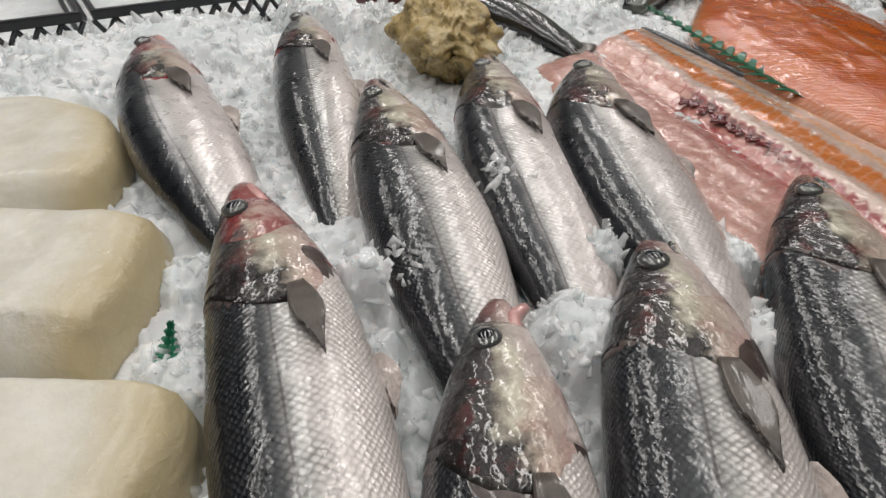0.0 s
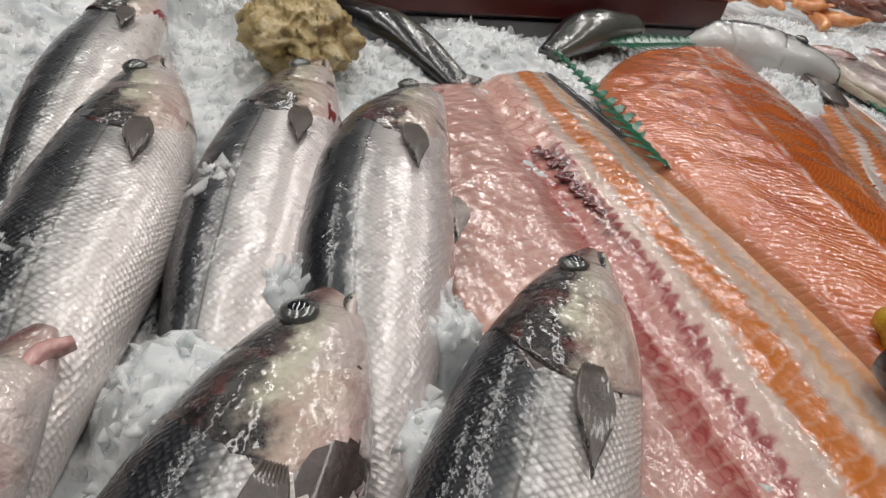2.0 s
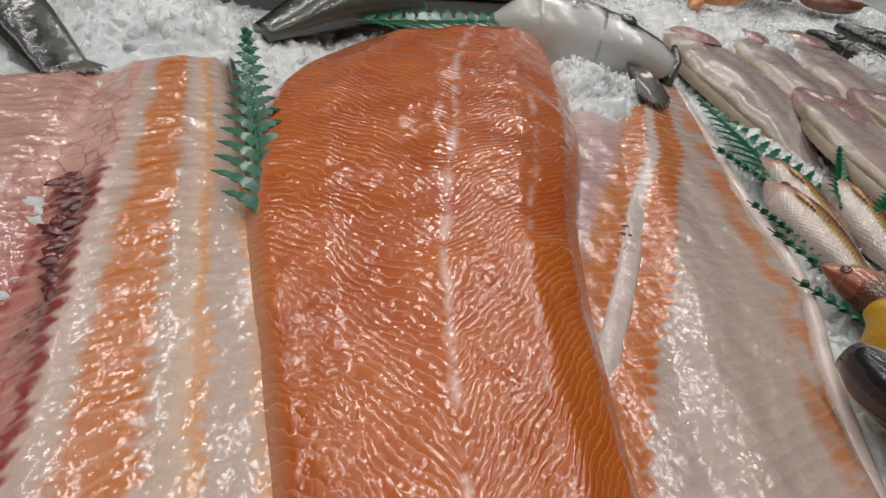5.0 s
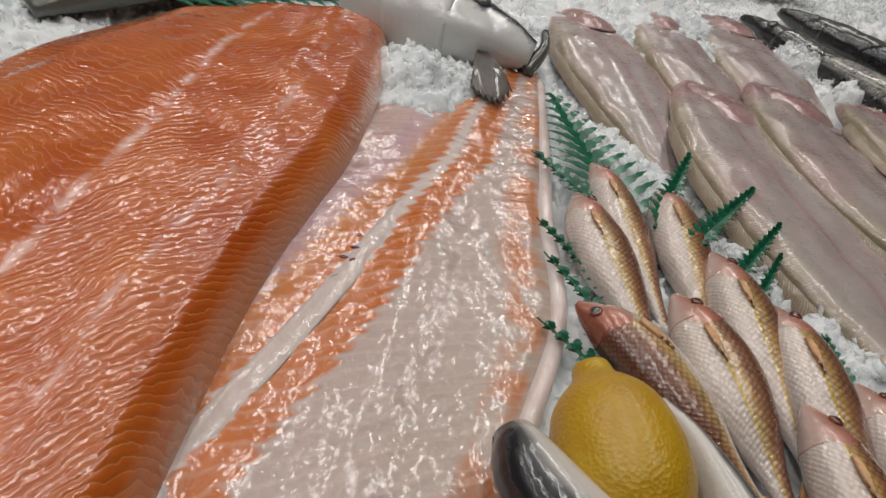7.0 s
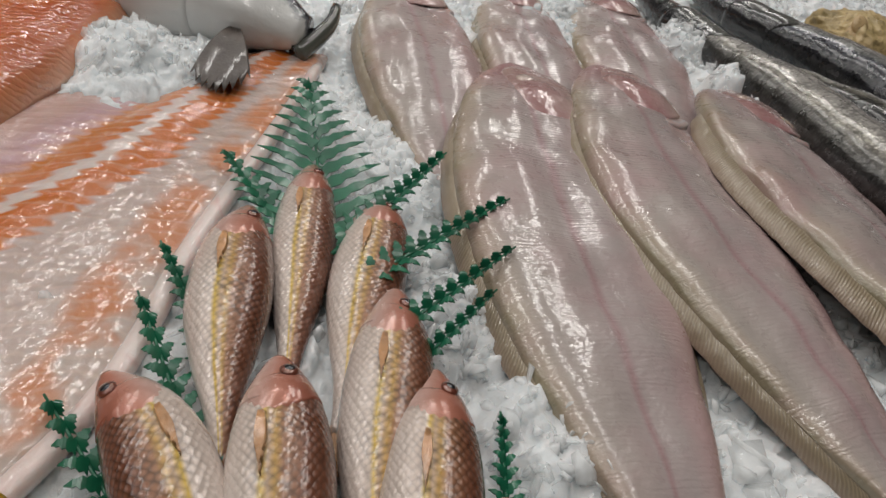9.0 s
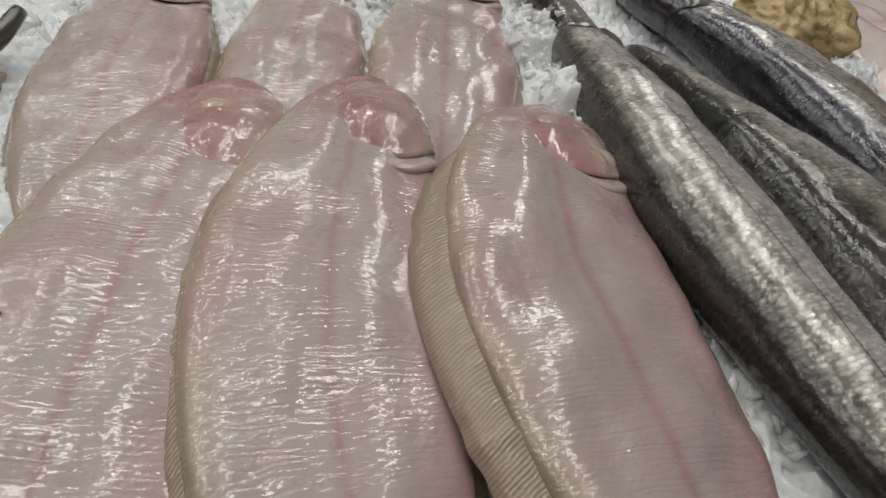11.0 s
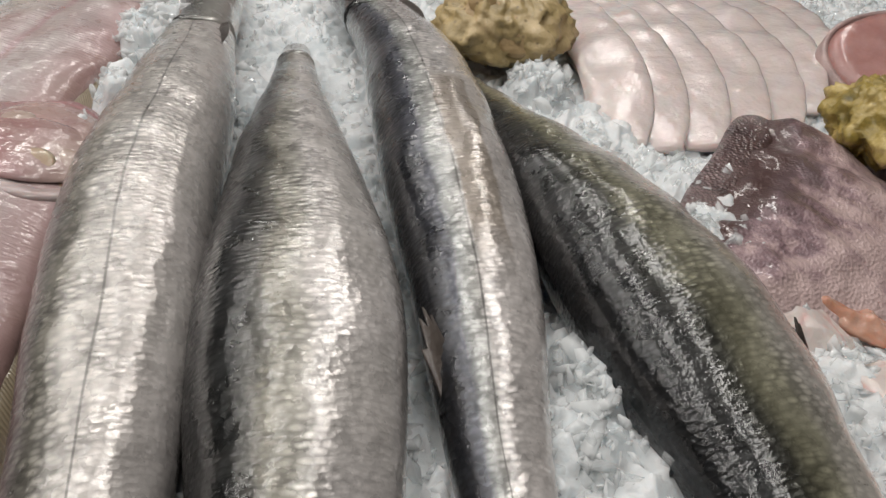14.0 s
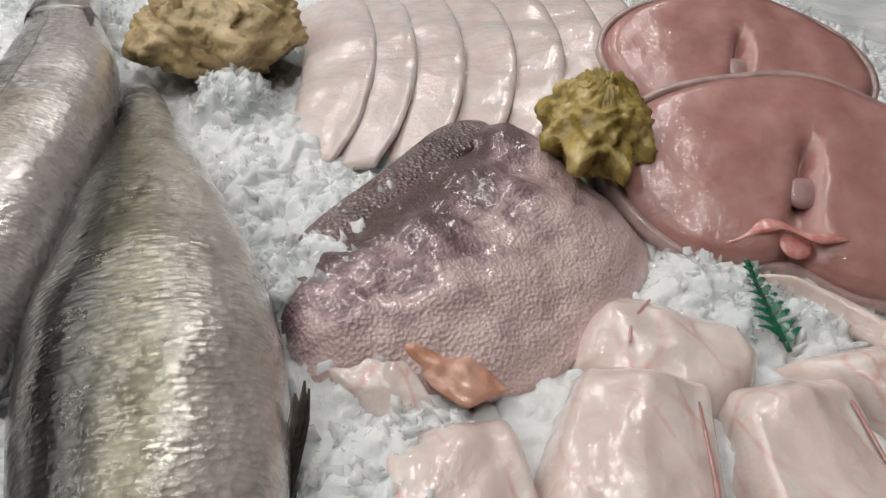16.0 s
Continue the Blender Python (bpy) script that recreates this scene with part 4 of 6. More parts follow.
def sea_bass(spine, half, label, thick=0.027, roll=0, skin="bass", gape=0.0, red=False, flip=False, gill_red=False):
    base = (spine[1][0], spine[1][1], 0.0)
    th = thing("sea_bass", base, label, "fish", "sea bass on the ice")
    lo = flip_loft(Loft(spine, prof(BASS, half), prof(BASS, half * 0.98), prof(BASS_T, thick), roll), flip)
    lo.mesh("body", M[skin], 0.2, 1.0, th, 1.0, 64, 36)
    hm = M["bass_head_red"] if red else M["bass_head"]
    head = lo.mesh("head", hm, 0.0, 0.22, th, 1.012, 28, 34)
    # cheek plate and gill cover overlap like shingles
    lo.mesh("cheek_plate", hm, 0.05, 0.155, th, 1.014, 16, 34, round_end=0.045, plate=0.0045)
    # dark strip behind the cheek plate, painting the shadow line under its rim
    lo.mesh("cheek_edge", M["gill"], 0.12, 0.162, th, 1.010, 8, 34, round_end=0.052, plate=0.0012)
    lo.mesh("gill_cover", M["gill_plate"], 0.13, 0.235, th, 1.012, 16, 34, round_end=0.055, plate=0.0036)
    # strip behind the gill cover: red gill if gill_red, else painted shade
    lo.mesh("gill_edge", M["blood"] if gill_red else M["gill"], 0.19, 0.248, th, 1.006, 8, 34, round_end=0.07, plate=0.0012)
    eye_of(lo, 0.085, 0.4, half * 0.2, head, None, 0.0028)
    side = Vector(lo.side[3])
    tan = Vector(lo.tan[3])
    # the lower jaw, a little open
    jaw = [Vector(lo.at(0.0, 0.0)) + tan * 0.005 - side * half * (0.10 + gape), Vector(lo.at(0.04, -0.5, -0.003)), Vector(lo.at(0.10, -0.6, -0.004))]
    jl = Loft(jaw, [(0, 0.003), (0.3, 0.0045), (1, 0.002)], [(0, 0.003), (0.3, 0.0045), (1, 0.002)], [(0, 0.003), (0.4, 0.005), (1, 0.002)], n=16, lump=0.0)
    jl.mesh("lower_jaw", M["gum"] if red or gape > 0.1 else hm, 0, 1, th, 1.0, 12, 14)
    r = lo.at(0.265, -0.25, 0.002)
    fan("pectoral_fin", r, lo.at(0.42, -0.42, 0.004) - r, side, lo.normal(0.3, -0.4), half * 1.25, half * 0.5, M["fin"], th, 8, 0.003, ragged=0.02, leaf=True)
    r = lo.at(0.36, -0.98, -0.002)
    fan("pelvic_fin", r, lo.at(0.46, -1.0) - r, side, lo.normal(0.4, -0.8), half * 0.9, half * 0.35, M["fin_pale"], th, 6, ragged=0.02, leaf=True)
    r = Vector(lo.sp[-2])
    fan("tail_fin", r, lo.tan[-1], lo.side[-1], (0, 0, 1), half * 1.5, half * 2.0, M["fin"], th, 10, 0.0)
    done()
    cover(spine, half * 0.85, half * 0.5)


def hake(spine, half, label, thick, roll, skin, fin_at=None, sunk=False, group="whole hake on the ice"):
    th = thing("hake", (spine[1][0], spine[1][1], 0.0), label, "fish", group)
    form, neck = (HAKE_SUNK, 0.07) if sunk else (HAKE, 0.2)
    lo = Loft(spine, prof(form, half), prof(form, half), prof(form, thick), roll, 2.15, 0.003, 80)
    lo.mesh("body", M[skin], neck, 1.0, th, 1.0, 90, 40)
    head = lo.mesh("head", M["hake_head"], 0.0, neck + 0.015, th, 1.012, 26, 36)
    if not sunk:
        lo.mesh("gill_cover", M["hake_head"], 0.12, neck + 0.015, th, 1.018, 14, 36, round_end=0.03, plate=0.003)
        eye_of(lo, 0.085, 0.35, half * 0.2, head)
    side = Vector(lo.side[5])
    if not sunk:
        r = lo.at(0.23, -0.8, 0.001)
        fan("pectoral_fin", r, lo.tan[20], side, lo.normal(0.28, -0.7), half * 1.5, half * 0.3, M["fin"], th, 6, 0.002, ragged=0.02, leaf=True)
    if fin_at:
        root, tip = Vector(fin_at[0]), Vector(fin_at[1])
        fan("dorsal_fin", root, tip - root, (1, 0.2, 0), (0.6, -0.6, 0.3), (tip - root).length, 0.012, M["fin"], th, 4, 0.002)
    r = Vector(lo.sp[-2])
    fan("tail_fin", r, lo.tan[-1], lo.side[-1], (0, 0, 1), half * 1.6, half * 2.0, M["fin"], th, 10, 0.0)
    done()
    cover(spine, half * 0.8, half * 0.5)


def red_mullet(spine, half, label, roll=0, flip=True, thick=0.017):
    th = thing("red_mullet", (spine[1][0], spine[1][1], 0.0), label, "fish", "red mullet on plastic fern")
    lo = flip_loft(Loft(spine, prof(BASS, half), prof(BASS, half * 0.95), prof(BASS_T, thick), roll, 2.3, 0.0008, 48), flip)
    lo.mesh("body", M["mullet"], 0.17, 1.0, th, 1.0, 48, 30)
    head = lo.mesh("head", M["mullet_head"], 0.0, 0.19, th, 1.015, 20, 28)
    lo.mesh("gill_cover", M["mullet_head"], 0.10, 0.195, th, 1.018, 12, 28, round_end=0.05, plate=0.0015)
    eye_of(lo, 0.095, 0.45, half * 0.2, head, M["mullet_eye"])
    side = Vector(lo.side[3])
    r = lo.at(0.25, -0.25, 0.001)
    fan("pectoral_fin", r, lo.tan[14], side, lo.normal(0.3, -0.3), half * 1.2, half * 0.26, M["mullet_fin"], th, 7, 0.0012, ragged=0.02, leaf=True)
    r = Vector(lo.sp[-2])
    fan("tail_fin", r, lo.tan[-1], lo.side[-1], (0, 0, 1), half * 1.2, half * 1.6, M["mullet_fin"], th, 8, 0.0)
    done()
    cover(spine, half * 0.9, half * 0.6)


def flatfish(spine, half, label, thick=0.018, fringe=0.12, roll=0, hole=False):
    th = thing("flatfish", (spine[1][0], spine[1][1], 0.0), label, "fish", "flatfish on the ice")
    lo = Loft(spine, prof(FLAT, half), prof(FLAT, half), prof(FLAT, thick), roll, 2.5, 0.0042, 64)
    lo.groove = 0.10
    lo.mesh("body", M["flat"], 0.0, 1.0, th, 1.0, 90, 56)
    lo.groove = 0.0
    # the head swells out of one side of the front, behind it the gill cover, the jaw bone and the collar's edge
    hs = [lo.at(0.005, -0.15, -thick * 0.75), lo.at(0.07, -0.16, -thick * 0.5), lo.at(0.15, -0.30, -thick * 0.55), lo.at(0.235, -0.40, -thick * 0.8)]
    hp = [(0, half * 0.16), (0.12, half * 0.34), (0.4, half * 0.50), (0.75, half * 0.54), (1, half * 0.46)]
    hl = Loft(hs, hp, hp, [(0, thick * 0.3), (0.2, thick * 0.72), (0.6, thick * 0.8), (1, thick * 0.6)], roll, 2.3, 0.003, 40)
    head = hl.mesh("head", M["flat_head"], 0.0, 1.0, th, 1.0, 36, 40)
    hl.mesh("gill_cover", M["flat_head"], 0.42, 0.80, th, 1.01, 18, 40, round_end=0.16, plate=0.0035, bow=-0.1, bow_w=0.9)
    ball("jaw_bone", hl.at(0.80, -0.25, 0.001), hl.normal(0.8, -0.2), half * 0.17, 0.16, M["yellow_flesh"], head, seg=20)
    ball("jaw_rim", hl.at(0.72, -0.62, -0.001), hl.normal(0.72, -0.5), half * 0.15, 0.3, M["flat_head"], head, seg=20)
    ball("eye_bulge", hl.at(0.45, 0.35, -0.002), hl.normal(0.45, 0.3), half * 0.14, 0.3, M["flat_head"], head, seg=20)
    ball("gill_opening", hl.at(0.95, -0.75, -0.001), hl.normal(0.9, -0.6), half * 0.14, 0.2, M["gill"] if hole else M["yellow_flesh"], th)
    cl = Loft([lo.at(0.232, -0.22, -0.003), lo.at(0.240, -0.45, -0.0022), lo.at(0.236, -0.68, -0.002), lo.at(0.205, -0.92, -0.001)], [(0, 0.002), (0.5, 0.004), (1, 0.006)], [(0, 0.004), (0.5, 0.008), (1, 0.009)], [(0, 0.0015), (0.4, 0.003), (1, 0.005)], n=24, lump=0.0008)
    cl.mesh("collar", M["flat_collar"], 0, 1, th, 1, 24, 16)
    # fringe fins along both edges, ribbed
    for s, nm in ((1, "dorsal_fin"), (-1, "anal_fin")):
        verts, faces, fuv = [], [], []
        N = 120
        for i in range(N):
            u = 0.2 + 0.74 * i / (N - 1)
            w = (1 + 0.12 * noise.noise(Vector((i * 0.2, s * 5, half * 70)))) * half * (fringe if s > 0 else 0.12) * math.sin(math.pi * (i / (N - 1)) ** 0.8) ** 0.6 + 0.002
            sd = Vector([np.interp(u, lo.u, lo.side[:, k]) for k in range(3)])
            e = lo.at(u, s * 0.97)
            e.z -= thick * 0.2
            rib = 0.0008 * noise.noise(Vector((i * 0.35, s, half * 90)))
            for k in range(4):
                f = k / 3
                verts.append(e + sd * s * w * f + Vector((0, 0, rib - f * f * thick * 0.55)))
            fuv += [(i / (N - 1), q) for q in (0, 0.33, 0.67, 1, 1)]
            verts.append(e + sd * s * w + Vector((0, 0, rib - thick * 0.55 - 0.0015)))
        for i in range(N - 1):
            for k in range(4):
                faces.append((i * 5 + k, i * 5 + k + 1, (i + 1) * 5 + k + 1, (i + 1) * 5 + k))
        mesh_of(nm, verts, faces, M["flat_fin"], fuv, None, True, th, "olive-brown ribbed fringe fin")
    r = Vector(lo.sp[-2])
    fan("tail_fin", r, lo.tan[-1], lo.side[-1], (0, 0, 1), half * 0.7, half * 0.8, M["fin_pale"], th, 10, 0.0)
    done()
    cover(spine, half * 0.95, half * 0.5)


M["mullet_eye"] = plain("red_mullet_iris", (0.16, 0.05, 0.03), 0.2, 0.2, 0.3, 200, 0.05, 1.0)
M["mullet_fin"] = plain("red_mullet_fin", (0.55, 0.3, 0.14), 0.35, 0, 0.3, 90, 0.4, 0.5)
M["yellow_flesh"] = flesh("yellowish_flesh", (0.40, 0.26, 0.17), (0.50, 0.40, 0.28), 120, 0.28, 0.5, 0.2)

room()
MOUNDS += [(0.06, 0.80, 0.10, 0.035), (0.22, 0.83, 0.10, 0.04), (0.30, 0.28, 0.05, 0.012), (0.24, 0.40, 0.04, 0.016), (0.36, 0.42, 0.035, 0.02), (0.20, 0.44, 0.05, 0.012),
           (0.70, 0.72, 0.09, 0.03), (0.55, 0.70, 0.05, 0.02), (1.14, 0.56, 0.06, 0.022), (1.60, 0.72, 0.16, 0.035), (1.75, 0.50, 0.05, 0.03), (1.42, 0.80, 0.14, 0.03),
           (2.06, 0.42, 0.05, 0.018), (2.12, 0.32, 0.05, 0.022), (2.1, 0.24, 0.04, 0.02), (1.95, 0.2, 0.04, 0.012), (1.93, 0.13, 0.05, 0.02), (2.06, 0.13, 0.06, 0.015), (2.25, 0.8, 0.16, 0.03), (2.0, 0.8, 0.12, 0.03), (0.40, 0.20, 0.04, 0.008)]

sea_bass([(0.148, 0.470, 0.052), (0.125, 0.344, 0.036), (0.095, 0.232, 0.03), (0.06, 0.10, 0.012), (0.045, 0.02, 0.0)], 0.045, "whole sea bass with dark scaly back and bloodstained gills on ice", red=True)
sea_bass([(0.229, 0.282, 0.054), (0.165, 0.185, 0.037), (0.11, 0.09, 0.026), (0.06, -0.01, 0.012), (0.03, -0.08, 0.0)], 0.043, "whole sea bass with open pink mouth pushed into ice", gape=0.25)
sea_bass([(0.358, 0.280, 0.052), (0.285, 0.186, 0.036), (0.235, 0.122, 0.028), (0.165, 0.02, 0.014), (0.11, -0.06, 0.0)], 0.049, "whole sea bass with clear eye and dark gill edge on ice", gape=0.1)
sea_bass([(0.518, 0.271, 0.054), (0.42, 0.178, 0.038), (0.36, 0.118, 0.03), (0.28, 0.03, 0.016), (0.22, -0.04, 0.004)], 0.047, "whole sea bass with dark back lying beside an opened salmon")
sea_bass([(0.165, 0.786, 0.052), (0.141, 0.64, 0.036), (0.138, 0.50, 0.022), (0.14, 0.40, 0.0), (0.14, 0.34, -0.02)], 0.044, "pale sea bass with bloodstained snout half sunk in ice", skin="bass_pale", red=True, gill_red=True)
sea_bass([(0.335, 0.795, 0.05), (0.285, 0.66, 0.036), (0.23, 0.50, 0.022), (0.20, 0.41, 0.0), (0.19, 0.35, -0.02)], 0.040, "dark-backed sea bass with shining flank half sunk in ice", gill_red=True)
sea_bass([(0.311, 0.577, 0.056), (0.278, 0.469, 0.038), (0.222, 0.30, 0.028), (0.195, 0.21, 0.005), (0.18, 0.14, -0.02)], 0.046, "whole sea bass with grey scaly flank resting in ice")
sea_bass([(0.447, 0.585, 0.052), (0.378, 0.464, 0.036), (0.305, 0.30, 0.026), (0.27, 0.22, 0.004), (0.24, 0.15, -0.02)], 0.046, "whole sea bass with red gill slit resting in ice", skin="bass_pale", gill_red=True)
sea_bass([(0.524, 0.515, 0.056), (0.440, 0.41, 0.042), (0.364, 0.25, 0.032), (0.335, 0.17, 0.008), (0.31, 0.10, -0.015)], 0.049, "pale silver sea bass with swollen white belly and open mouth", thick=0.033, skin="bass_pale", gape=0.12)

# ---- opened salmon, fillets ----
def fillet(name, material, left, right, height, z0, label, category, group="", cov=0.02, **kw):
    base = (left[len(left) // 2][0], left[len(left) // 2][1], z0)
    th = thing(name, base, label, category, group)
    slab("flesh", material, left, right, height, z0, th, **kw)
    for k in range(9):
        s = k / 8
        cover([(a[0] * (1 - s) + b[0] * s, a[1] * (1 - s) + b[1] * s, 0) for a, b in zip(left, right)], cov)
    return th


th = fillet("opened_salmon", M["belly_a"], [(0.55, 0.62), (0.50, 0.50), (0.45, 0.36), (0.40, 0.22), (0.36, 0.08), (0.33, -0.03)], [(0.755, 0.65), (0.742, 0.53), (0.725, 0.40), (0.71, 0.27), (0.685, 0.16), (0.65, 0.02)],
            [(0, 0.006), (0.05, 0.012), (0.4, 0.013), (0.5, 0.007), (0.56, 0.012), (0.62, 0.02), (0.8, 0.022), (0.95, 0.018), (1, 0.006)], 0.006, "opened salmon with red backbone gash and orange-white belly stripes", "fish", n=90, m=70)
done()
th = fillet("salmon_fillet", M["salmon"], [(0.90, 0.665), (0.78, 0.575), (0.715, 0.42), (0.685, 0.27), (0.665, 0.17), (0.62, 0.02)], [(1.14, 0.67), (1.085, 0.545), (1.015, 0.43), (0.925, 0.315), (0.84, 0.17), (0.76, 0.0)],
            [(0, 0.008), (0.04, 0.022), (0.2, 0.034), (0.5, 0.043), (0.75, 0.042), (0.9, 0.033), (0.97, 0.02), (1, 0.006)], 0.012, "large orange salmon fillet with pale fat lines", "fish", n=100, m=60)
done()
th = fillet("opened_trout", M["belly_b"], [(1.19, 0.60), (1.0, 0.48), (0.88, 0.33), (0.80, 0.20), (0.75, 0.08), (0.70, 0.0)], [(1.305, 0.60), (1.22, 0.45), (1.15, 0.34), (1.10, 0.245), (1.02, 0.165), (0.93, 0.03)],
            [(0, 0.006), (0.1, 0.012), (0.45, 0.012), (0.56, 0.017), (0.62, 0.017), (0.7, 0.014), (0.93, 0.013), (0.98, 0.01), (1, 0.004)], 0.004, "opened trout with white backbone and orange ribs", "fish", n=90, m=70, edge=0.004)
done()

# ---- red mullet ----
red_mullet([(1.236, 0.402, 0.02), (1.218, 0.35, 0.018), (1.195, 0.28, 0.014), (1.175, 0.22, 0.01)], 0.020, "red mullet with yellow stripes under other mullets")
red_mullet([(1.184, 0.355, 0.026), (1.166, 0.305, 0.024), (1.152, 0.25, 0.022), (1.142, 0.19, 0.014)], 0.0225, "red mullet with white belly and yellow stripes")
red_mullet([(1.270, 0.348, 0.026), (1.245, 0.30, 0.024), (1.22, 0.25, 0.02), (1.195, 0.195, 0.014)], 0.0225, "red mullet with white belly and yellow stripes")
red_mullet([(1.245, 0.262, 0.032), (1.225, 0.215, 0.03), (1.203, 0.165, 0.026), (1.178, 0.10, 0.016)], 0.0225, "red mullet with pink head and yellow stripes")
red_mullet([(1.103, 0.242, 0.032), (1.118, 0.205, 0.03), (1.125, 0.165, 0.028), (1.13, 0.10, 0.02)], 0.021, "brownish red mullet with dark eye beside a lemon", flip=False)
red_mullet([(1.174, 0.229, 0.036), (1.166, 0.19, 0.034), (1.157, 0.15, 0.03), (1.143, 0.085, 0.018)], 0.0225, "brownish red mullet with scaly striped back", roll=-8)
red_mullet([(1.243, 0.203, 0.036), (1.224, 0.16, 0.034), (1.204, 0.115, 0.028), (1.18, 0.05, 0.018)], 0.0225, "red mullet with white belly at the front of the heap")
red_mullet([(1.247, 0.135, 0.034), (1.232, 0.095, 0.032), (1.215, 0.05, 0.026), (1.195, -0.01, 0.016)], 0.0225, "red mullet with pale pink head at the heap's foot")
red_mullet([(1.188, 0.132, 0.04), (1.175, 0.095, 0.036), (1.16, 0.05, 0.028), (1.145, -0.01, 0.018)], 0.0215, "red mullet with pale pink head at the heap's foot")

# ---- flatfish ----
flatfish([(1.470, 0.520, 0.034), (1.425, 0.43, 0.030), (1.378, 0.30, 0.026), (1.345, 0.17, 0.020), (1.315, 0.05, 0.012)], 0.070, "pink-white flatfish lying blind side up on ice", roll=4)
flatfish([(1.562, 0.505, 0.038), (1.523, 0.42, 0.038), (1.482, 0.30, 0.034), (1.468, 0.18, 0.026), (1.455, 0.04, 0.014)], 0.066, "pink-white flatfish with open gill hole", fringe=0.16, roll=6, hole=True)
flatfish([(1.688, 0.455, 0.034), (1.645, 0.385, 0.038), (1.616, 0.29, 0.036), (1.606, 0.18, 0.030), (1.592, 0.03, 0.014)], 0.071, "broad pinkish flatfish beside dark hake", roll=11, fringe=0.32)
flatfish([(1.425, 0.735, 0.03), (1.40, 0.64, 0.026), (1.375, 0.53, 0.022), (1.355, 0.44, 0.01), (1.34, 0.36, -0.01)], 0.058, "pink flatfish with reddish blotches sunk in ice")
flatfish([(1.565, 0.745, 0.03), (1.535, 0.65, 0.026), (1.50, 0.54, 0.022), (1.475, 0.44, 0.01), (1.455, 0.36, -0.01)], 0.054, "pink flatfish half covered by another")
flatfish([(1.71, 0.745, 0.03), (1.67, 0.65, 0.026), (1.625, 0.53, 0.022), (1.59, 0.43, 0.01), (1.56, 0.34, -0.01)], 0.064, "pink flatfish with reddish centre line near ice heap")

# ---- hake ----
hake([(1.788, 0.74, 0.034), (1.766, 0.585, 0.034), (1.748, 0.45, 0.036), (1.731, 0.34, 0.036), (1.725, 0.23, 0.033), (1.718, 0.10, 0.026), (1.708, -0.06, 0.012)], 0.040, "whole silver-grey hake lying beside flatfish", 0.036, -4, "hake_silver")
hake([(1.842, 0.58, 0.018), (1.834, 0.52, 0.028), (1.820, 0.40, 0.036), (1.810, 0.27, 0.036), (1.797, 0.16, 0.030), (1.788, 0.05, 0.02), (1.78, -0.06, 0.012)], 0.050, "whole hake with dark back and pale flank", 0.040, -5, "hake", ((1.868, 0.155, 0.02), (1.862, 0.225, 0.052)), True)
hake([(1.90, 0.76, 0.04), (1.910, 0.63, 0.04), (1.924, 0.50, 0.04), (1.913, 0.36, 0.037), (1.90, 0.25, 0.032), (1.879, 0.14, 0.024), (1.862, 0.0, 0.012)], 0.043, "whole hake with brown patch on its flank", 0.037, -8, "hake_blue")
hake([(1.970, 0.53, 0.016), (1.980, 0.45, 0.024), (1.990, 0.33, 0.034), (1.997, 0.22, 0.034), (1.998, 0.12, 0.028), (1.985, -0.06, 0.012)], 0.054, "whole dark olive hake with raised fin", 0.040, 2, "hake_dark", ((2.032, 0.13, 0.015), (2.058, 0.19, 0.045)), True)

# ---- cod blocks, lemon, ferns, shells, steaks ----
for i, (l, r, hz) in enumerate([([(-0.15, 0.80), (-0.15, 0.72), (-0.15, 0.65), (-0.15, 0.60)], [(0.058, 0.722), (0.100, 0.665), (0.094, 0.60), (0.062, 0.548)], 0.04),
                                ([(-0.15, 0.63), (-0.15, 0.59), (-0.15, 0.54), (-0.15, 0.50)], [(0.098, 0.497), (0.090, 0.462), (0.066, 0.42), (0.028, 0.378)], 0.045),
                                ([(-0.15, 0.47), (-0.15, 0.42), (-0.15, 0.37), (-0.15, 0.32)], [(0.066, 0.328), (0.069, 0.310), (0.052, 0.280), (0.018, 0.24)], 0.052)]):
    fillet("cod_fillet", M["cod"], l, r, [(0, 0.02), (0.06, hz * 0.85), (0.5, hz), (0.88, hz * 0.97), (0.955, hz * 0.85), (0.985, hz * 0.6), (1, hz * 0.1)], 0.004, "thick white cod fillet block on ice", "fish", "cod fillets", n=40, m=30)
    done()


def lemon(a, b, k=1.0):
    a, b = Vector(a), Vector(b)
    th = thing("lemon", ((a.x + b.x) / 2, (a.y + b.y) / 2, 0.01), "whole yellow lemon held between fish jaws", "lemon", "lemons")
    rows = [(0, 0.005), (0.025, 0.0105), (0.08, 0.012), (0.12, 0.0145), (0.17, 0.021), (0.26, 0.029), (0.4, 0.034), (0.55, 0.035), (0.72, 0.031), (0.87, 0.02), (0.95, 0.01), (1, 0.003)]
    rows = [(u, r * k) for u, r in rows]
    lo = Loft([a, a.lerp(b, 0.4), b], rows, rows, rows, 0, 2.0, 0.001, 50)
    lo.mesh("peel", M["lemon"], 0, 1, th, 1.0, 40, 30)
    done()


lemon((1.066, 0.188, 0.050), (1.036, 0.088, 0.040), 0.92)
lemon((0.676, 0.172, 0.052), (0.712, 0.085, 0.040), 0.82)


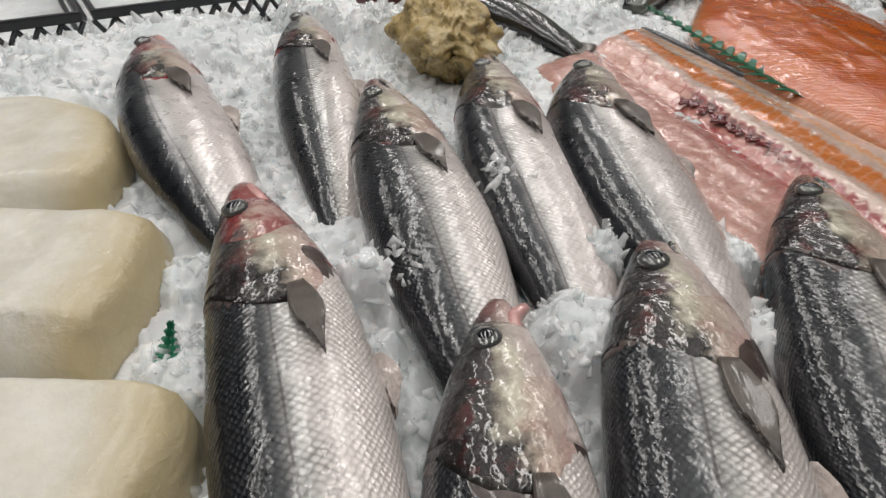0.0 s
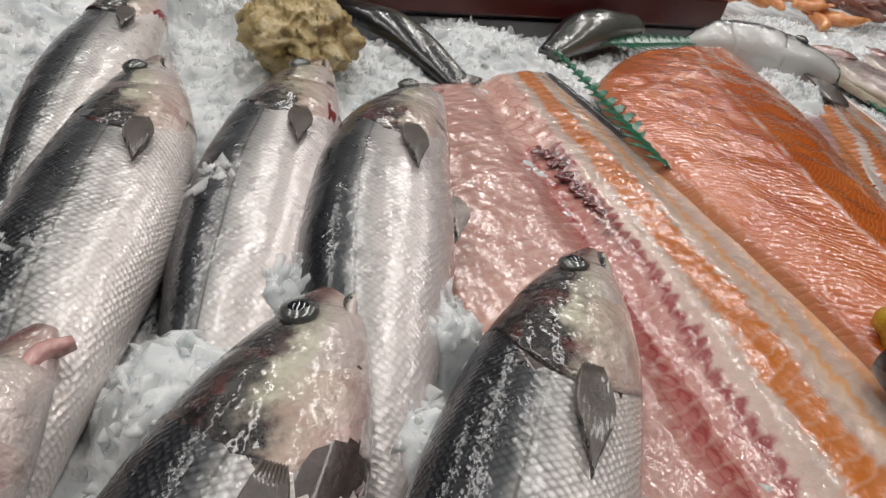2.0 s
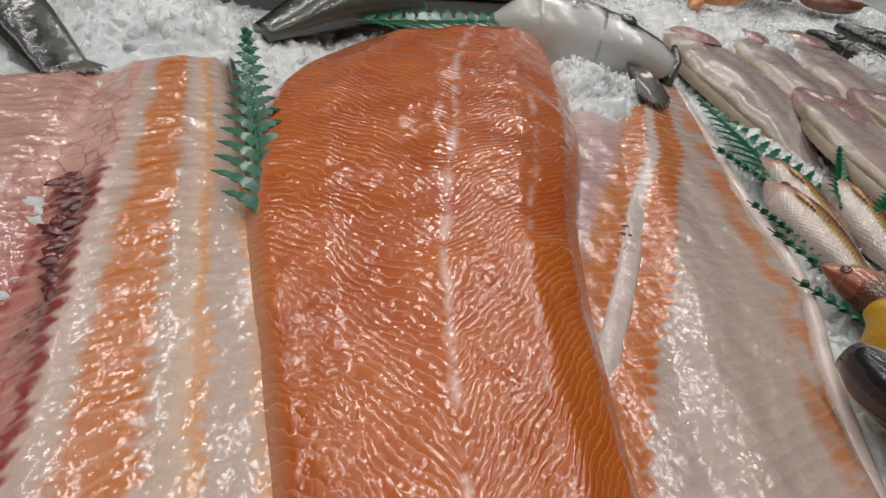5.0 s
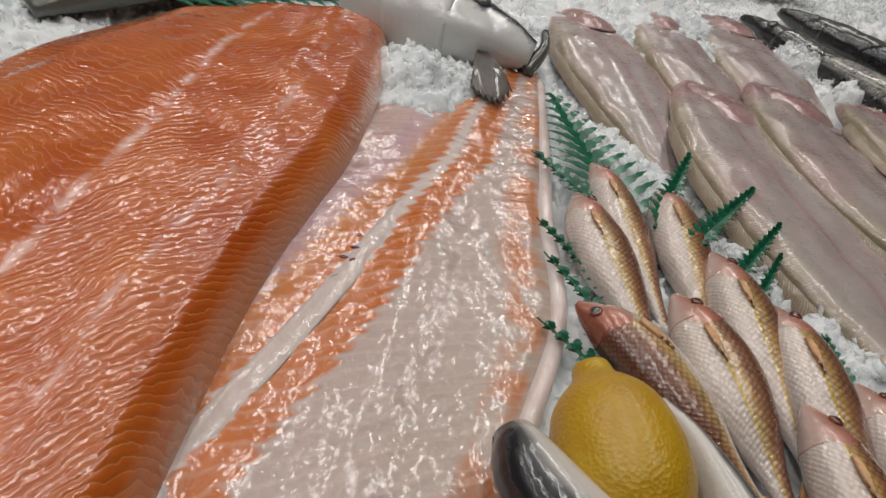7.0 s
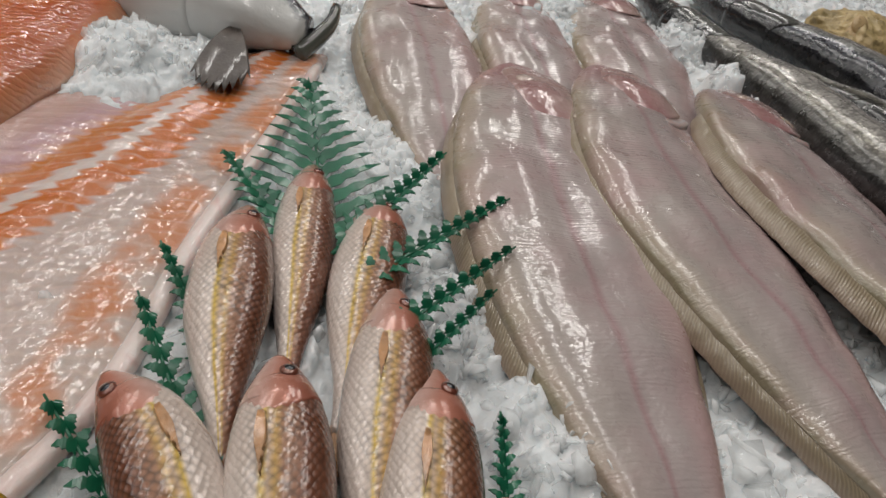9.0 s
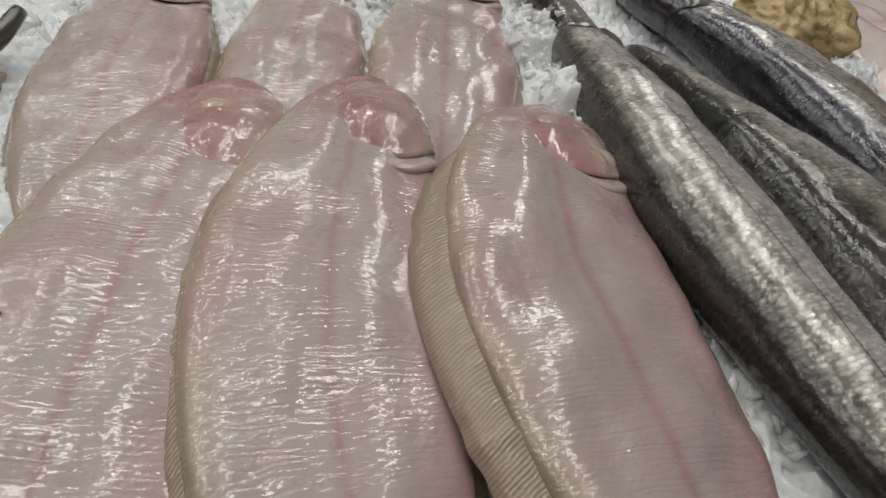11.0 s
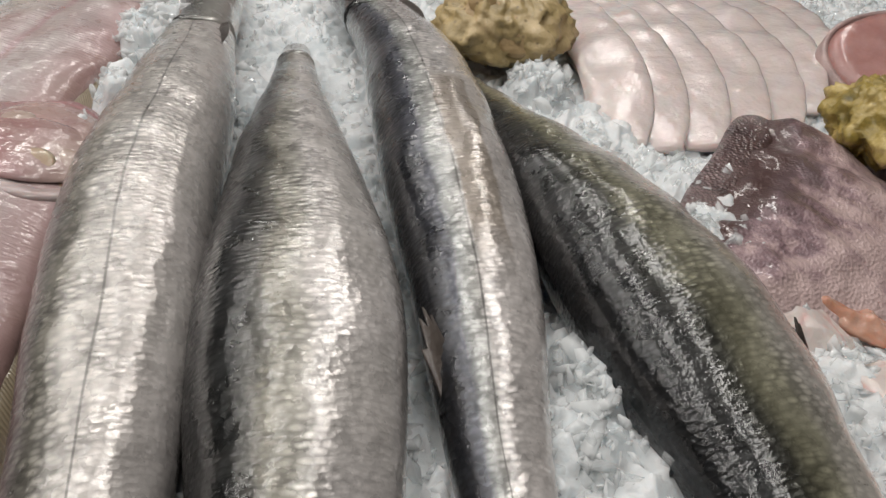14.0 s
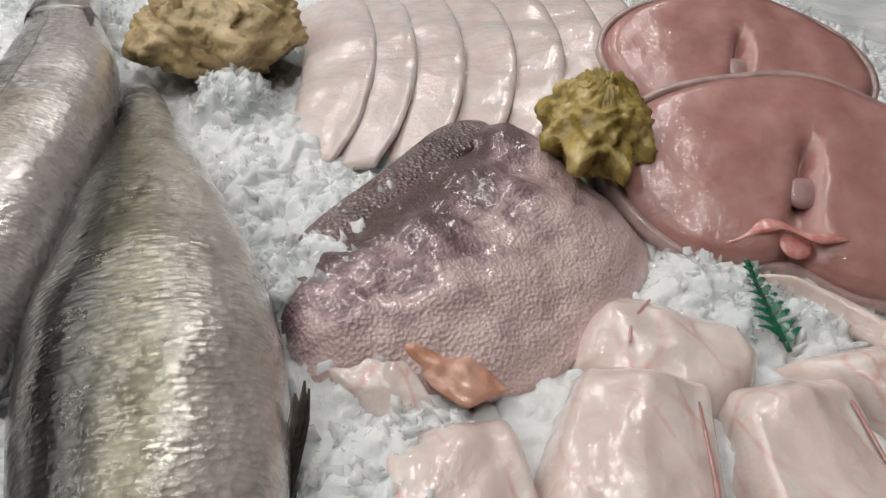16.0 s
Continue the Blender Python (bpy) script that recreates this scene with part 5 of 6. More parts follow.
def fern(root, tip, width, label, bend=0.0, z=0.016, lift=0.01, pairs=11, start=0.12):
    th = thing("plastic_fern", (root[0], root[1], z), label, "decoration", "plastic ferns")
    a, b = Vector((*root, z)), Vector((*tip, z + lift))
    d = b - a
    side = Vector((-d.y, d.x, 0)).normalized()
    mid = (a + b) / 2 + side * bend
    pts, ln = curve([a, mid, b], pairs + 3)
    lo = Loft([a, mid, b], [(0, 0.0014), (1, 0.0006)], [(0, 0.0014), (1, 0.0006)], [(0, 0.0012), (1, 0.0006)], n=20, lump=0)
    lo.mesh("stem", M["green_plastic"], 0, 1, th, 1.0, 14, 8)
    tan = np.gradient(pts, axis=0)
    for i in range(1, pairs + 2):
        t = i / (pairs + 2)
        p, tg = Vector(pts[i]), Vector(tan[i]).normalized()
        sd = Vector((-tg.y, tg.x, 0)).normalized()
        reach = width * 0.5 * (1.0 - max(0, t - start)) * (0.55 + 0.45 * min(1, t / start))
        for s in (1, -1):
            out = (sd * s * 0.9 + tg * 0.55).normalized()
            perp = Vector((-out.y, out.x, 0))
            verts, n, w = [], 9, ln / pairs * 0.36
            for k in range(n):
                f = k / (n - 1)
                ww = w * (1 - f) ** 0.7 * (0.62 if k % 2 else 1.0) + 0.0002
                c = p + out * reach * f + Vector((0, 0, 0.004 * math.sin(f * 2.5) + 0.001 * s))
                verts += [c + perp * ww, c - perp * ww, c + perp * ww - Vector((0, 0, 0.0007)), c - perp * ww - Vector((0, 0, 0.0007))]
            faces = []
            for k in range(n - 1):
                q, r = k * 4, k * 4 + 4
                faces += [(q, q + 1, r + 1, r), (q + 2, r + 2, r + 3, q + 3), (q, r, r + 2, q + 2), (q + 1, q + 3, r + 3, r + 1)]
            mesh_of("leaflet", verts, faces, M["green_plastic"], None, None, False, th)
    done()


fern((1.222, 0.315), (1.262, 0.52), 0.13, "green plastic fern spread under red mullet")
fern((1.215, 0.29), (1.178, 0.42), 0.06, "green plastic fern spread under red mullet")
fern((1.225, 0.27), (1.343, 0.315), 0.03, "green plastic fern sprig lying on flatfish", z=0.034)
fern((1.22, 0.30), (1.325, 0.378), 0.035, "green plastic fern sprig between mullet and flatfish", z=0.03)
fern((1.21, 0.22), (1.321, 0.268), 0.025, "green plastic fern sprig lying on flatfish", z=0.036)
fern((1.20, 0.19), (1.297, 0.243), 0.022, "green plastic fern sprig lying on ice", z=0.03)
fern((1.155, 0.22), (1.132, 0.335), 0.035, "green plastic fern sprig beside an opened trout", z=0.014)
fern((1.14, 0.16), (1.118, 0.30), 0.04, "green plastic fern sprig beside an opened trout", z=0.012)
fern((1.13, 0.12), (1.078, 0.245), 0.05, "green plastic fern leaf below red mullet", z=0.012)
fern((1.235, 0.10), (1.266, 0.175), 0.03, "green plastic fern leaf beside red mullet", z=0.022)
fern((0.715, 0.37), (0.775, 0.665), 0.07, "green plastic fern tucked between salmon pieces", z=0.03, pairs=14)
fern((0.90, 0.705), (1.18, 0.73), 0.10, "green plastic fern strip behind the salmon fillet", z=0.035, lift=0.0, pairs=14)
fern((2.312, 0.170), (2.325, 0.232), 0.034, "small green plastic fern sprig standing on ice", z=0.016, pairs=8)
fern((0.06, 0.36), (0.075, 0.395), 0.02, "green plastic fern tip between cod blocks", z=0.012, pairs=5)
fern((2.50, 0.40), (2.60, 0.42), 0.04, "green plastic fern beside fish steaks", z=0.03, pairs=8)


# clots, bones and skin edges of the opened fish
def clots(name, a, b, count, size, z, thing_at, parent, seed, material, fat=1.0):
    rng = random.Random(seed)
    THING_AT.append(Vector(thing_at))
    for k in range(count):
        t = (k + rng.random() * 0.6) / count
        p = Vector((*a, z)).lerp(Vector((*b, z)), t) + Vector((rng.uniform(-0.006, 0.006), rng.uniform(-0.004, 0.004), 0))
        d = Vector((rng.uniform(-1, 1), rng.uniform(-0.4, 0.4), 0)).normalized() * size * rng.uniform(0.6, 1.6)
        r = size * rng.uniform(0.22, 0.42) * fat
        lo = Loft([p - d * 0.6, p + Vector((0, 0, r * 0.3)), p + d * 0.6], [(0, r * 0.3), (0.5, r), (1, r * 0.3)], [(0, r * 0.3), (0.5, r), (1, r * 0.3)], [(0, r * 0.15), (0.5, r * 0.35), (1, r * 0.15)], n=10, lump=0.002)
        lo.mesh(name, material, 0, 1, parent, 1, 8, 10)
    done()


def ridge(name, pts, r, flat, material, parent, label=""):
    THING_AT.append(Vector(parent.location))
    rows = [(0, r * 0.5), (0.1, r), (0.9, r), (1, r * 0.6)]
    lo = Loft(pts, rows, rows, [(u, q * flat) for u, q in rows], n=50, lump=0.0012)
    lo.mesh(name, material, 0, 1, parent, 1, 60, 14, label)
    done()


M["clot"] = flesh("dark_clot", (0.05, 0.012, 0.014), (0.20, 0.025, 0.03), 140, 0.18)
M["bone_white"] = flesh("white_backbone", (0.50, 0.40, 0.36), (0.60, 0.50, 0.46), 70, 0.25, 0.6)
M["silver_skin"] = plain("dark_silver_skin", (0.10, 0.105, 0.11), 0.25, 0.3, 0.4, 60, 0.3, 0.8)
OPEN_A, OPEN_B, FIL = (bpy.data.objects[q] for q in ("opened_salmon", "opened_trout", "salmon_fillet"))
clots("clot", (0.618, 0.462), (0.604, 0.30), 34, 0.011, 0.0195, OPEN_A.location, OPEN_A, 3, M["clot"])
ridge("vein", [(0.606, 0.34, 0.0185), (0.598, 0.27, 0.0185), (0.582, 0.20, 0.018), (0.56, 0.12, 0.017)], 0.0022, 0.8, M["blood"], OPEN_A, "thin blood-red vein")
ridge("skin_edge", [(0.755, 0.64, 0.017), (0.742, 0.53, 0.017), (0.726, 0.40, 0.017), (0.711, 0.27, 0.017), (0.686, 0.16, 0.017), (0.66, 0.06, 0.016)], 0.0045, 1.6, M["silver_skin"], OPEN_A, "dark silver skin edge")
clots("clot", (1.002, 0.350), (0.975, 0.320), 6, 0.0045, 0.0155, OPEN_B.location, OPEN_B, 4, M["clot"])
clots("blood_streak", (0.97, 0.315), (0.915, 0.26), 5, 0.0035, 0.0155, OPEN_B.location, OPEN_B, 5, M["blood"], 0.5)
ridge("backbone", on_slab([(1.19, 0.60), (1.0, 0.48), (0.88, 0.33), (0.80, 0.20), (0.75, 0.08), (0.70, 0.0)], [(1.305, 0.60), (1.22, 0.45), (1.15, 0.34), (1.10, 0.245), (1.02, 0.165), (0.93, 0.03)], 0.0155, [(u, 0.60 - max(0.0, u - 0.32)) for u in (0.2, 0.3, 0.36, 0.44, 0.52, 0.6, 0.7, 0.82)]), 0.0075, 0.16, M["bone_white"], OPEN_B, "white knobbly backbone")
ridge("belly_edge", [(1.285, 0.57, 0.012), (1.215, 0.45, 0.012), (1.148, 0.34, 0.012), (1.098, 0.245, 0.012), (1.02, 0.165, 0.012), (0.96, 0.09, 0.012)], 0.006, 0.9, M["white_fish"], OPEN_B, "pale ragged belly edge")
ridge("skin_edge", [(0.895, 0.655, 0.017), (0.78, 0.57, 0.017), (0.716, 0.42, 0.017), (0.686, 0.27, 0.017), (0.668, 0.18, 0.017)], 0.003, 1.2, M["silver_skin"], FIL, "thin dark skin edge")


# the trout's head above its opened body
def trout_head():
    th = thing("trout_head", (1.25, 0.63, 0.01), "silver trout head with black spots and open jaw", "fish")
    lo = Loft([(1.275, 0.585, 0.035), (1.21, 0.645, 0.04), (1.10, 0.74, 0.03)], [(0, 0.016), (0.2, 0.036), (0.6, 0.05), (0.9, 0.035), (1, 0.01)], [(0, 0.016), (0.2, 0.034), (0.6, 0.046), (0.9, 0.03), (1, 0.01)],
              [(0, 0.014), (0.3, 0.034), (0.8, 0.04), (1, 0.008)], 12, 2.2, 0.003, 40)
    h = lo.mesh("head", M["trout_head"], 0, 1, th, 1, 40, 36)
    lo.mesh("gill_cover", M["trout_head"], 0.4, 0.68, th, 1.02, 14, 36, round_end=0.08, plate=0.004)
    eye_of(lo, 0.3, 0.25, 0.011, h)
    jl = Loft([(1.315, 0.625, 0.045), (1.30, 0.60, 0.035), (1.265, 0.575, 0.02)], [(0, 0.005), (1, 0.009)], [(0, 0.005), (1, 0.009)], [(0, 0.006), (1, 0.010)], n=16, lump=0.003)
    jl.mesh("lower_jaw", M["trout_dark"], 0, 1, th, 1, 14, 14)
    fan("pectoral_fin", (1.215, 0.595, 0.035), (-0.03, -0.095, -0.012), (1, -0.2, 0), (0, 0, 1), 0.10, 0.045, M["fin"], th, 8, 0.006)
    done()
    cover([(1.32, 0.60, 0), (1.25, 0.64, 0), (1.15, 0.69, 0)], 0.03, 0.045)


def spotted_material(name, pale, grey, spot):
    n = Nodes(name)
    o, s = n.obj(), n.xyz(n.uv())
    base = n.ramp(n.math("ADD", s[1], n.math("MULTIPLY", n.math("SUBTRACT", n.noise(o, 55, 5, 0.7), 0.5), 0.9)), [(0.2, pale), (0.42, pale), (0.58, grey), (0.75, spot)])
    dots = n.math("MULTIPLY", n.ramp(n.cells(o, 110, 1.0), [(0.2, 1.0), (0.3, 0.0)]), n.ramp(s[1], [(0.5, 0.0), (0.62, 1.0)]))
    n.set(Base_Color=n.mix(n.math("MULTIPLY", dots, 0.9), base, spot), Roughness=0.25, Normal=n.bump(n.noise(o, 70, 4), 0.4, 0.003))
    return wet(n, 0.9, 0.06, 0.4, 0.5).m


M["trout_head"] = spotted_material("trout_head_skin", (0.60, 0.60, 0.58), (0.16, 0.17, 0.18), (0.02, 0.022, 0.026))
M["trout_dark"] = spotted_material("trout_back_skin", (0.09, 0.095, 0.08), (0.03, 0.032, 0.03), (0.012, 0.013, 0.015))
trout_head()


def jaws(dx, dy, turn, label):
    """A fish head that holds a lemon between its jaws; built round the lemon's place, then shifted."""
    m = pose(1.052 + dx, 0.14 + dy, 0, 0, 0, turn) @ pose(-1.052, -0.14, 0)
    th = thing("biting_salmon", m @ Vector((1.04, 0.06, 0.0)), label, "fish", "salmon heads")
    up = Loft([m @ Vector(q) for q in ((1.006, 0.165, 0.045), (1.004, 0.13, 0.047), (1.03, 0.05, 0.04), (1.045, -0.03, 0.03))], [(0, 0.010), (0.12, 0.018), (0.4, 0.024), (1, 0.05)], [(0, 0.010), (0.12, 0.018), (0.4, 0.024), (1, 0.05)], [(0, 0.010), (0.12, 0.018), (0.5, 0.024), (1, 0.03)], 0, 2.1, 0.001, 30)
    up.mesh("upper_jaw", M["jaw"], 0, 1, th, 1, 30, 26)
    lo = Loft([m @ Vector(q) for q in ((1.096, 0.158, 0.042), (1.094, 0.12, 0.042), (1.08, 0.05, 0.038), (1.06, -0.03, 0.03))], [(0, 0.004), (0.2, 0.009), (1, 0.03)], [(0, 0.004), (0.2, 0.009), (1, 0.03)], [(0, 0.006), (0.2, 0.014), (1, 0.03)], 0, 2.1, 0.001, 30)
    lo.side = -lo.side
    lo.mesh("lower_jaw", M["jaw"], 0, 1, th, 1, 30, 26)
    done()
    cover([m @ Vector((1.03, 0.14, 0)), m @ Vector((1.06, 0.03, 0))], 0.055)


def jaw_material():
    n = Nodes("black_white_skin")
    o, s = n.obj(), n.xyz(n.uv())
    v = n.math("ADD", s[1], n.math("MULTIPLY", n.math("SUBTRACT", n.noise(o, 40, 4), 0.5), 0.2))
    n.set(Base_Color=n.ramp(v, [(0.0, (0.62, 0.58, 0.53)), (0.42, (0.55, 0.52, 0.48)), (0.58, (0.10, 0.10, 0.10)), (0.75, (0.02, 0.02, 0.022))]), Roughness=0.22,
          Normal=n.bump(n.noise(o, 70, 4), 0.3, 0.003))
    return wet(n, 0.8, 0.06).m


M["jaw"] = jaw_material()
jaws(0, 0, 0, "black and white salmon head biting a lemon")
jaws(-0.356, -0.012, 8, "pale salmon head biting a lemon beside salmon fillet")


def shell_material(name, a, b, c, scale):
    n = Nodes(name)
    o = n.obj()
    f = n.noise(o, scale, 6, 0.65)
    col = n.ramp(f, [(0.3, a), (0.5, b), (0.68, c)])
    pits = n.ramp(n.cells(o, 120, 1.0), [(0.08, 0.0), (0.25, 1.0)])
    n.set(Base_Color=n.mix(n.math("MULTIPLY", n.math("SUBTRACT", 1.0, pits), 0.6), col, (0.16, 0.11, 0.05)), Roughness=0.45, Normal=n.bump(n.noise(o, 90, 5), 0.8, 0.004))
    return wet(n, 0.25, 0.2).m


M["oyster"] = shell_material("oyster_shell", (0.07, 0.05, 0.012), (0.46, 0.34, 0.14), (0.66, 0.55, 0.34), 40)
M["conch"] = shell_material("yellow_shell", (0.10, 0.08, 0.015), (0.36, 0.26, 0.06), (0.62, 0.48, 0.2), 35)
M["stone_shell"] = shell_material("stony_shell", (0.20, 0.15, 0.06), (0.48, 0.36, 0.17), (0.68, 0.52, 0.30), 22)


def rugged(name, at, size, material, label, category, ruffles=0.0, rings=0, rot=0.0, seed=1, power=1.0, part_name="shell"):
    """A rough shell: a lumpy dome with growth ridges and a ruffled rim."""
    th = thing(name, (at[0], at[1], at[2] - size[2] * 0.5), label, category)
    verts, faces, uv = [], [], []
    nu, nv = 56, 110
    c, s = math.cos(radians(rot)), math.sin(radians(rot))
    for i in range(nu + 1):
        th_ = math.pi * i / nu
        for j in range(nv):
            ph = 2 * math.pi * j / nv
            d = Vector((math.sin(th_) * math.cos(ph), math.sin(th_) * math.sin(ph), math.cos(th_)))
            r = 1 + 0.22 * noise.noise(d * 1.7 + Vector((seed, 0, 0))) + 0.10 * noise.noise(d * 4.5 + Vector((0, seed, 0))) + 0.04 * noise.noise(d * 11 + Vector((0, 0, seed)))
            if rings:
                lay = rings * (d.x * 1.1 + 0.35 * noise.noise(d * 2 + Vector((seed, 3, 0))))
                r += 0.13 * (lay - math.floor(lay)) ** 2 + 0.05 * noise.noise(Vector((lay * 0.4, ph * 9, seed)))
            if ruffles:
                band = math.exp(-((d.z - 0.0) / 0.3) ** 2)
                r += ruffles * band * (0.5 + 0.5 * math.sin(9 * ph + seed) + 0.4 * noise.noise(d * 6))
            x, y, z = d.x * size[0] * r, d.y * size[1] * r, d.z * size[2] * r
            verts.append((at[0] + c * x - s * y, at[1] + s * x + c * y, at[2] + z))
    for i in range(nu):
        for j in range(nv):
            k = (j + 1) % nv
            faces.append((i * nv + j, (i + 1) * nv + j, (i + 1) * nv + k, i * nv + k))
    mesh_of(part_name, verts, faces, material, None, None, True, th)
    done()
    return th


rugged("oyster_shell", (0.45, 0.665, 0.05), (0.062, 0.045, 0.042), M["oyster"], "ruffled yellow-brown oyster shell on ice", "shell", 0.4, 6, 70, 3)
rugged("conch_shell", (2.285, 0.36, 0.05), (0.045, 0.032, 0.03), M["conch"], "ridged yellow-green sea shell with frilled rim", "shell", 0.4, 4, 60, 7)
stony = rugged("stony_oyster", (2.035, 0.575, 0.045), (0.065, 0.055, 0.035), M["stone_shell"], "rough tan and olive oyster shell on ice", "shell", 0.1, 2, 20, 11)
M["worn_shell"] = shell_material("worn_cream_shell", (0.36, 0.24, 0.11), (0.56, 0.40, 0.21), (0.66, 0.52, 0.33), 30)
THING_AT.append(Vector(stony.location))
for q, r in (((2.005, 0.545, 0.058), 0.024), ((2.03, 0.528, 0.052), 0.02), ((2.0, 0.552, 0.075), 0.013)):
    ball("worn_patch", q, (-0.2, -0.75, 0.6), r, 0.35, M["worn_shell"], stony, "smooth cream patch", 24)
done()
cover([(0.42, 0.64, 0), (0.48, 0.72, 0)], 0.045)
cover([(2.0, 0.56, 0), (2.07, 0.59, 0)], 0.05)

# white fish strips side by side
M["pale_strip"] = flesh("pale_strip_flesh", (0.60, 0.50, 0.475), (0.72, 0.64, 0.61), 40, 0.25, 0.6, 0.3)


def strips():
    feet = [(2.088, 0.405), (2.118, 0.397), (2.160, 0.396), (2.206, 0.400), (2.252, 0.410), (2.305, 0.445), (2.356, 0.49)]
    heads = [2.145, 2.185, 2.232, 2.285, 2.340, 2.395, 2.445]
    for k, ((x, y), hx) in enumerate(zip(feet, heads)):
        th = thing("fish_strip", (x, 0.55, 0.01), "translucent white fish strip in a row", "fish", "white fish strips")
        dx, dy = hx - x, 0.745 - y
        lo = Loft([(hx, 0.745, 0.016), (x + dx * 0.78 + 0.012, y + dy * 0.66, 0.026), (x + dx * 0.45 + 0.014, y + dy * 0.33, 0.025), (x, y, 0.010)], [(0, 0.022), (0.2, 0.034), (0.8, 0.030), (1, 0.016)],
                  [(0, 0.022), (0.2, 0.034), (0.8, 0.030), (1, 0.016)], [(0, 0.004), (0.3, 0.007), (0.8, 0.006), (1, 0.003)], -11, 2.8, 0.004, 40)
        lo.mesh("flesh", M["pale_strip"], 0, 1, th, 1, 40, 26)
        done()
        cover([(hx, 0.73, 0), (x, y + 0.02, 0)], 0.032)


strips()


def mottled_material():
    n = Nodes("mottled_purple_skin")
    o = n.obj()
    f = n.noise(o, 38, 7, 0.65)
    edge = n.xyz(n.uv())[1]
    v = n.math("ADD", f, n.math("MULTIPLY", n.math("SUBTRACT", edge, 0.5), -0.7))
    col = n.ramp(v, [(0.34, (0.60, 0.45, 0.43)), (0.45, (0.47, 0.34, 0.34)), (0.53, (0.27, 0.18, 0.195)), (0.64, (0.13, 0.085, 0.09))])
    rim = n.ramp(n.math("ADD", edge, n.math("MULTIPLY", n.math("SUBTRACT", n.noise(o, 30, 4), 0.5), 0.14)), [(0.24, 0.92), (0.30, 0.0)])
    col = n.mix(rim, col, (0.085, 0.045, 0.04))
    n.set(Base_Color=col, Roughness=0.3, Normal=n.bump(n.cells(o, 420, 0.8), 0.45, 0.002, n.bump(f, 0.6, 0.006)))
    return wet(n, 0.7, 0.09).m


def pebbled_material():
    n = Nodes("dark_pebbled_skin")
    o = n.obj()
    b = n.bump(n.cells(o, 330, 0.8), 0.8, 0.002)
    n.set(Base_Color=n.mix(n.ramp(n.noise(o, 60, 5), [(0.35, 0.0), (0.65, 1.0)]), (0.055, 0.03, 0.028), (0.16, 0.10, 0.095)), Roughness=0.28, Normal=b)
    return wet(n, 1.0, 0.08, 0.3, 0.5, under=b).m


M["dark_skin"] = pebbled_material()
M["mottled"] = mottled_material()
fillet("fish_chunk", M["mottled"], [(2.232, 0.412), (2.204, 0.412), (2.14, 0.358), (2.08, 0.312), (2.045, 0.262)], [(2.262, 0.365), (2.288, 0.275), (2.24, 0.222), (2.16, 0.185), (2.06, 0.205)], [(0, 0.006), (0.06, 0.026), (0.3, 0.036), (0.65, 0.032), (0.9, 0.016), (1, 0.004)], 0.004,
       "mottled purple-skinned chunk of white fish half in ice", "fish", n=60, m=50, lump=0.006, freq=26, edge=0.002)
done()
ridge("skin", [(2.228, 0.398, 0.026), (2.198, 0.394, 0.031), (2.14, 0.343, 0.031), (2.088, 0.302, 0.027), (2.056, 0.262, 0.02)], 0.017, 0.16, M["dark_skin"], bpy.data.objects["fish_chunk"], "dark brown pebbled skin")
M["liver"] = flesh("orange_roe", (0.50, 0.20, 0.10), (0.60, 0.38, 0.30), 60, 0.25)
fillet("fish_trimming", M["liver"], [(2.092, 0.220), (2.112, 0.203), (2.132, 0.178)], [(2.112, 0.236), (2.138, 0.214), (2.152, 0.182)], [(0, 0.003), (0.2, 0.007), (0.5, 0.009), (0.8, 0.006), (1, 0.002)], 0.017, "orange-pink fish trimming lying on ice", "fish", n=30, m=22, lump=0.006, freq=45, edge=0.007)
done()
M["vein"] = plain("pink_vein", (0.50, 0.27, 0.25), 0.3, 0, 0.2, 90, 0.2, 0.6)
FILS = []
for l, r, hz, lab in [([(2.085, 0.175), (2.075, 0.12), (2.06, 0.03)], [(2.15, 0.17), (2.145, 0.11), (2.13, 0.03)], 0.03, "pale pink fish fillet piece on ice"),
                      ([(2.192, 0.188), (2.142, 0.125), (2.09, 0.0)], [(2.256, 0.165), (2.226, 0.11), (2.17, 0.0)], 0.034, "long pale pink fish fillet on ice"),
                      ([(2.195, 0.195), (2.212, 0.218), (2.24, 0.232)], [(2.25, 0.145), (2.29, 0.165), (2.282, 0.205)], 0.026, "pale fish fillet piece lying behind others"),
                      ([(2.256, 0.158), (2.232, 0.10), (2.175, 0.0)], [(2.325, 0.150), (2.302, 0.09), (2.265, 0.0)], 0.032, "pale pink fish fillet with red vein"),
                      ([(2.30, 0.168), (2.33, 0.10), (2.29, 0.0)], [(2.43, 0.150), (2.40, 0.08), (2.38, 0.0)], 0.03, "pale pink fish fillet on ice"),
                      ([(2.05, 0.255), (2.06, 0.225), (2.085, 0.185)], [(2.105, 0.225), (2.115, 0.20), (2.12, 0.17)], 0.02, "thin pink fish flap on ice")]:
    fth = fillet("fish_fillet", M["white_fish"], l, r, [(0, 0.004), (0.08, hz * 0.8), (0.5, hz), (0.92, hz * 0.8), (1, 0.004)], 0.004, lab, "fish", "pale fish fillets", n=44, m=30, lump=0.0045, edge=0.004)
    done()
    FILS.append((fth, l, r, hz))


for k, (fth, l, r, hz) in enumerate(FILS[:5]):
    ridge("vein", on_slab(l, r, hz * 0.9 + 0.003, [(0.15, 0.82), (0.4, 0.86), (0.6, 0.8), (0.85, 0.84)] if k % 2 else [(0.2, 0.3), (0.45, 0.26), (0.8, 0.33)]), 0.0009, 0.5, M["vein"], fth, "pinkish vein")


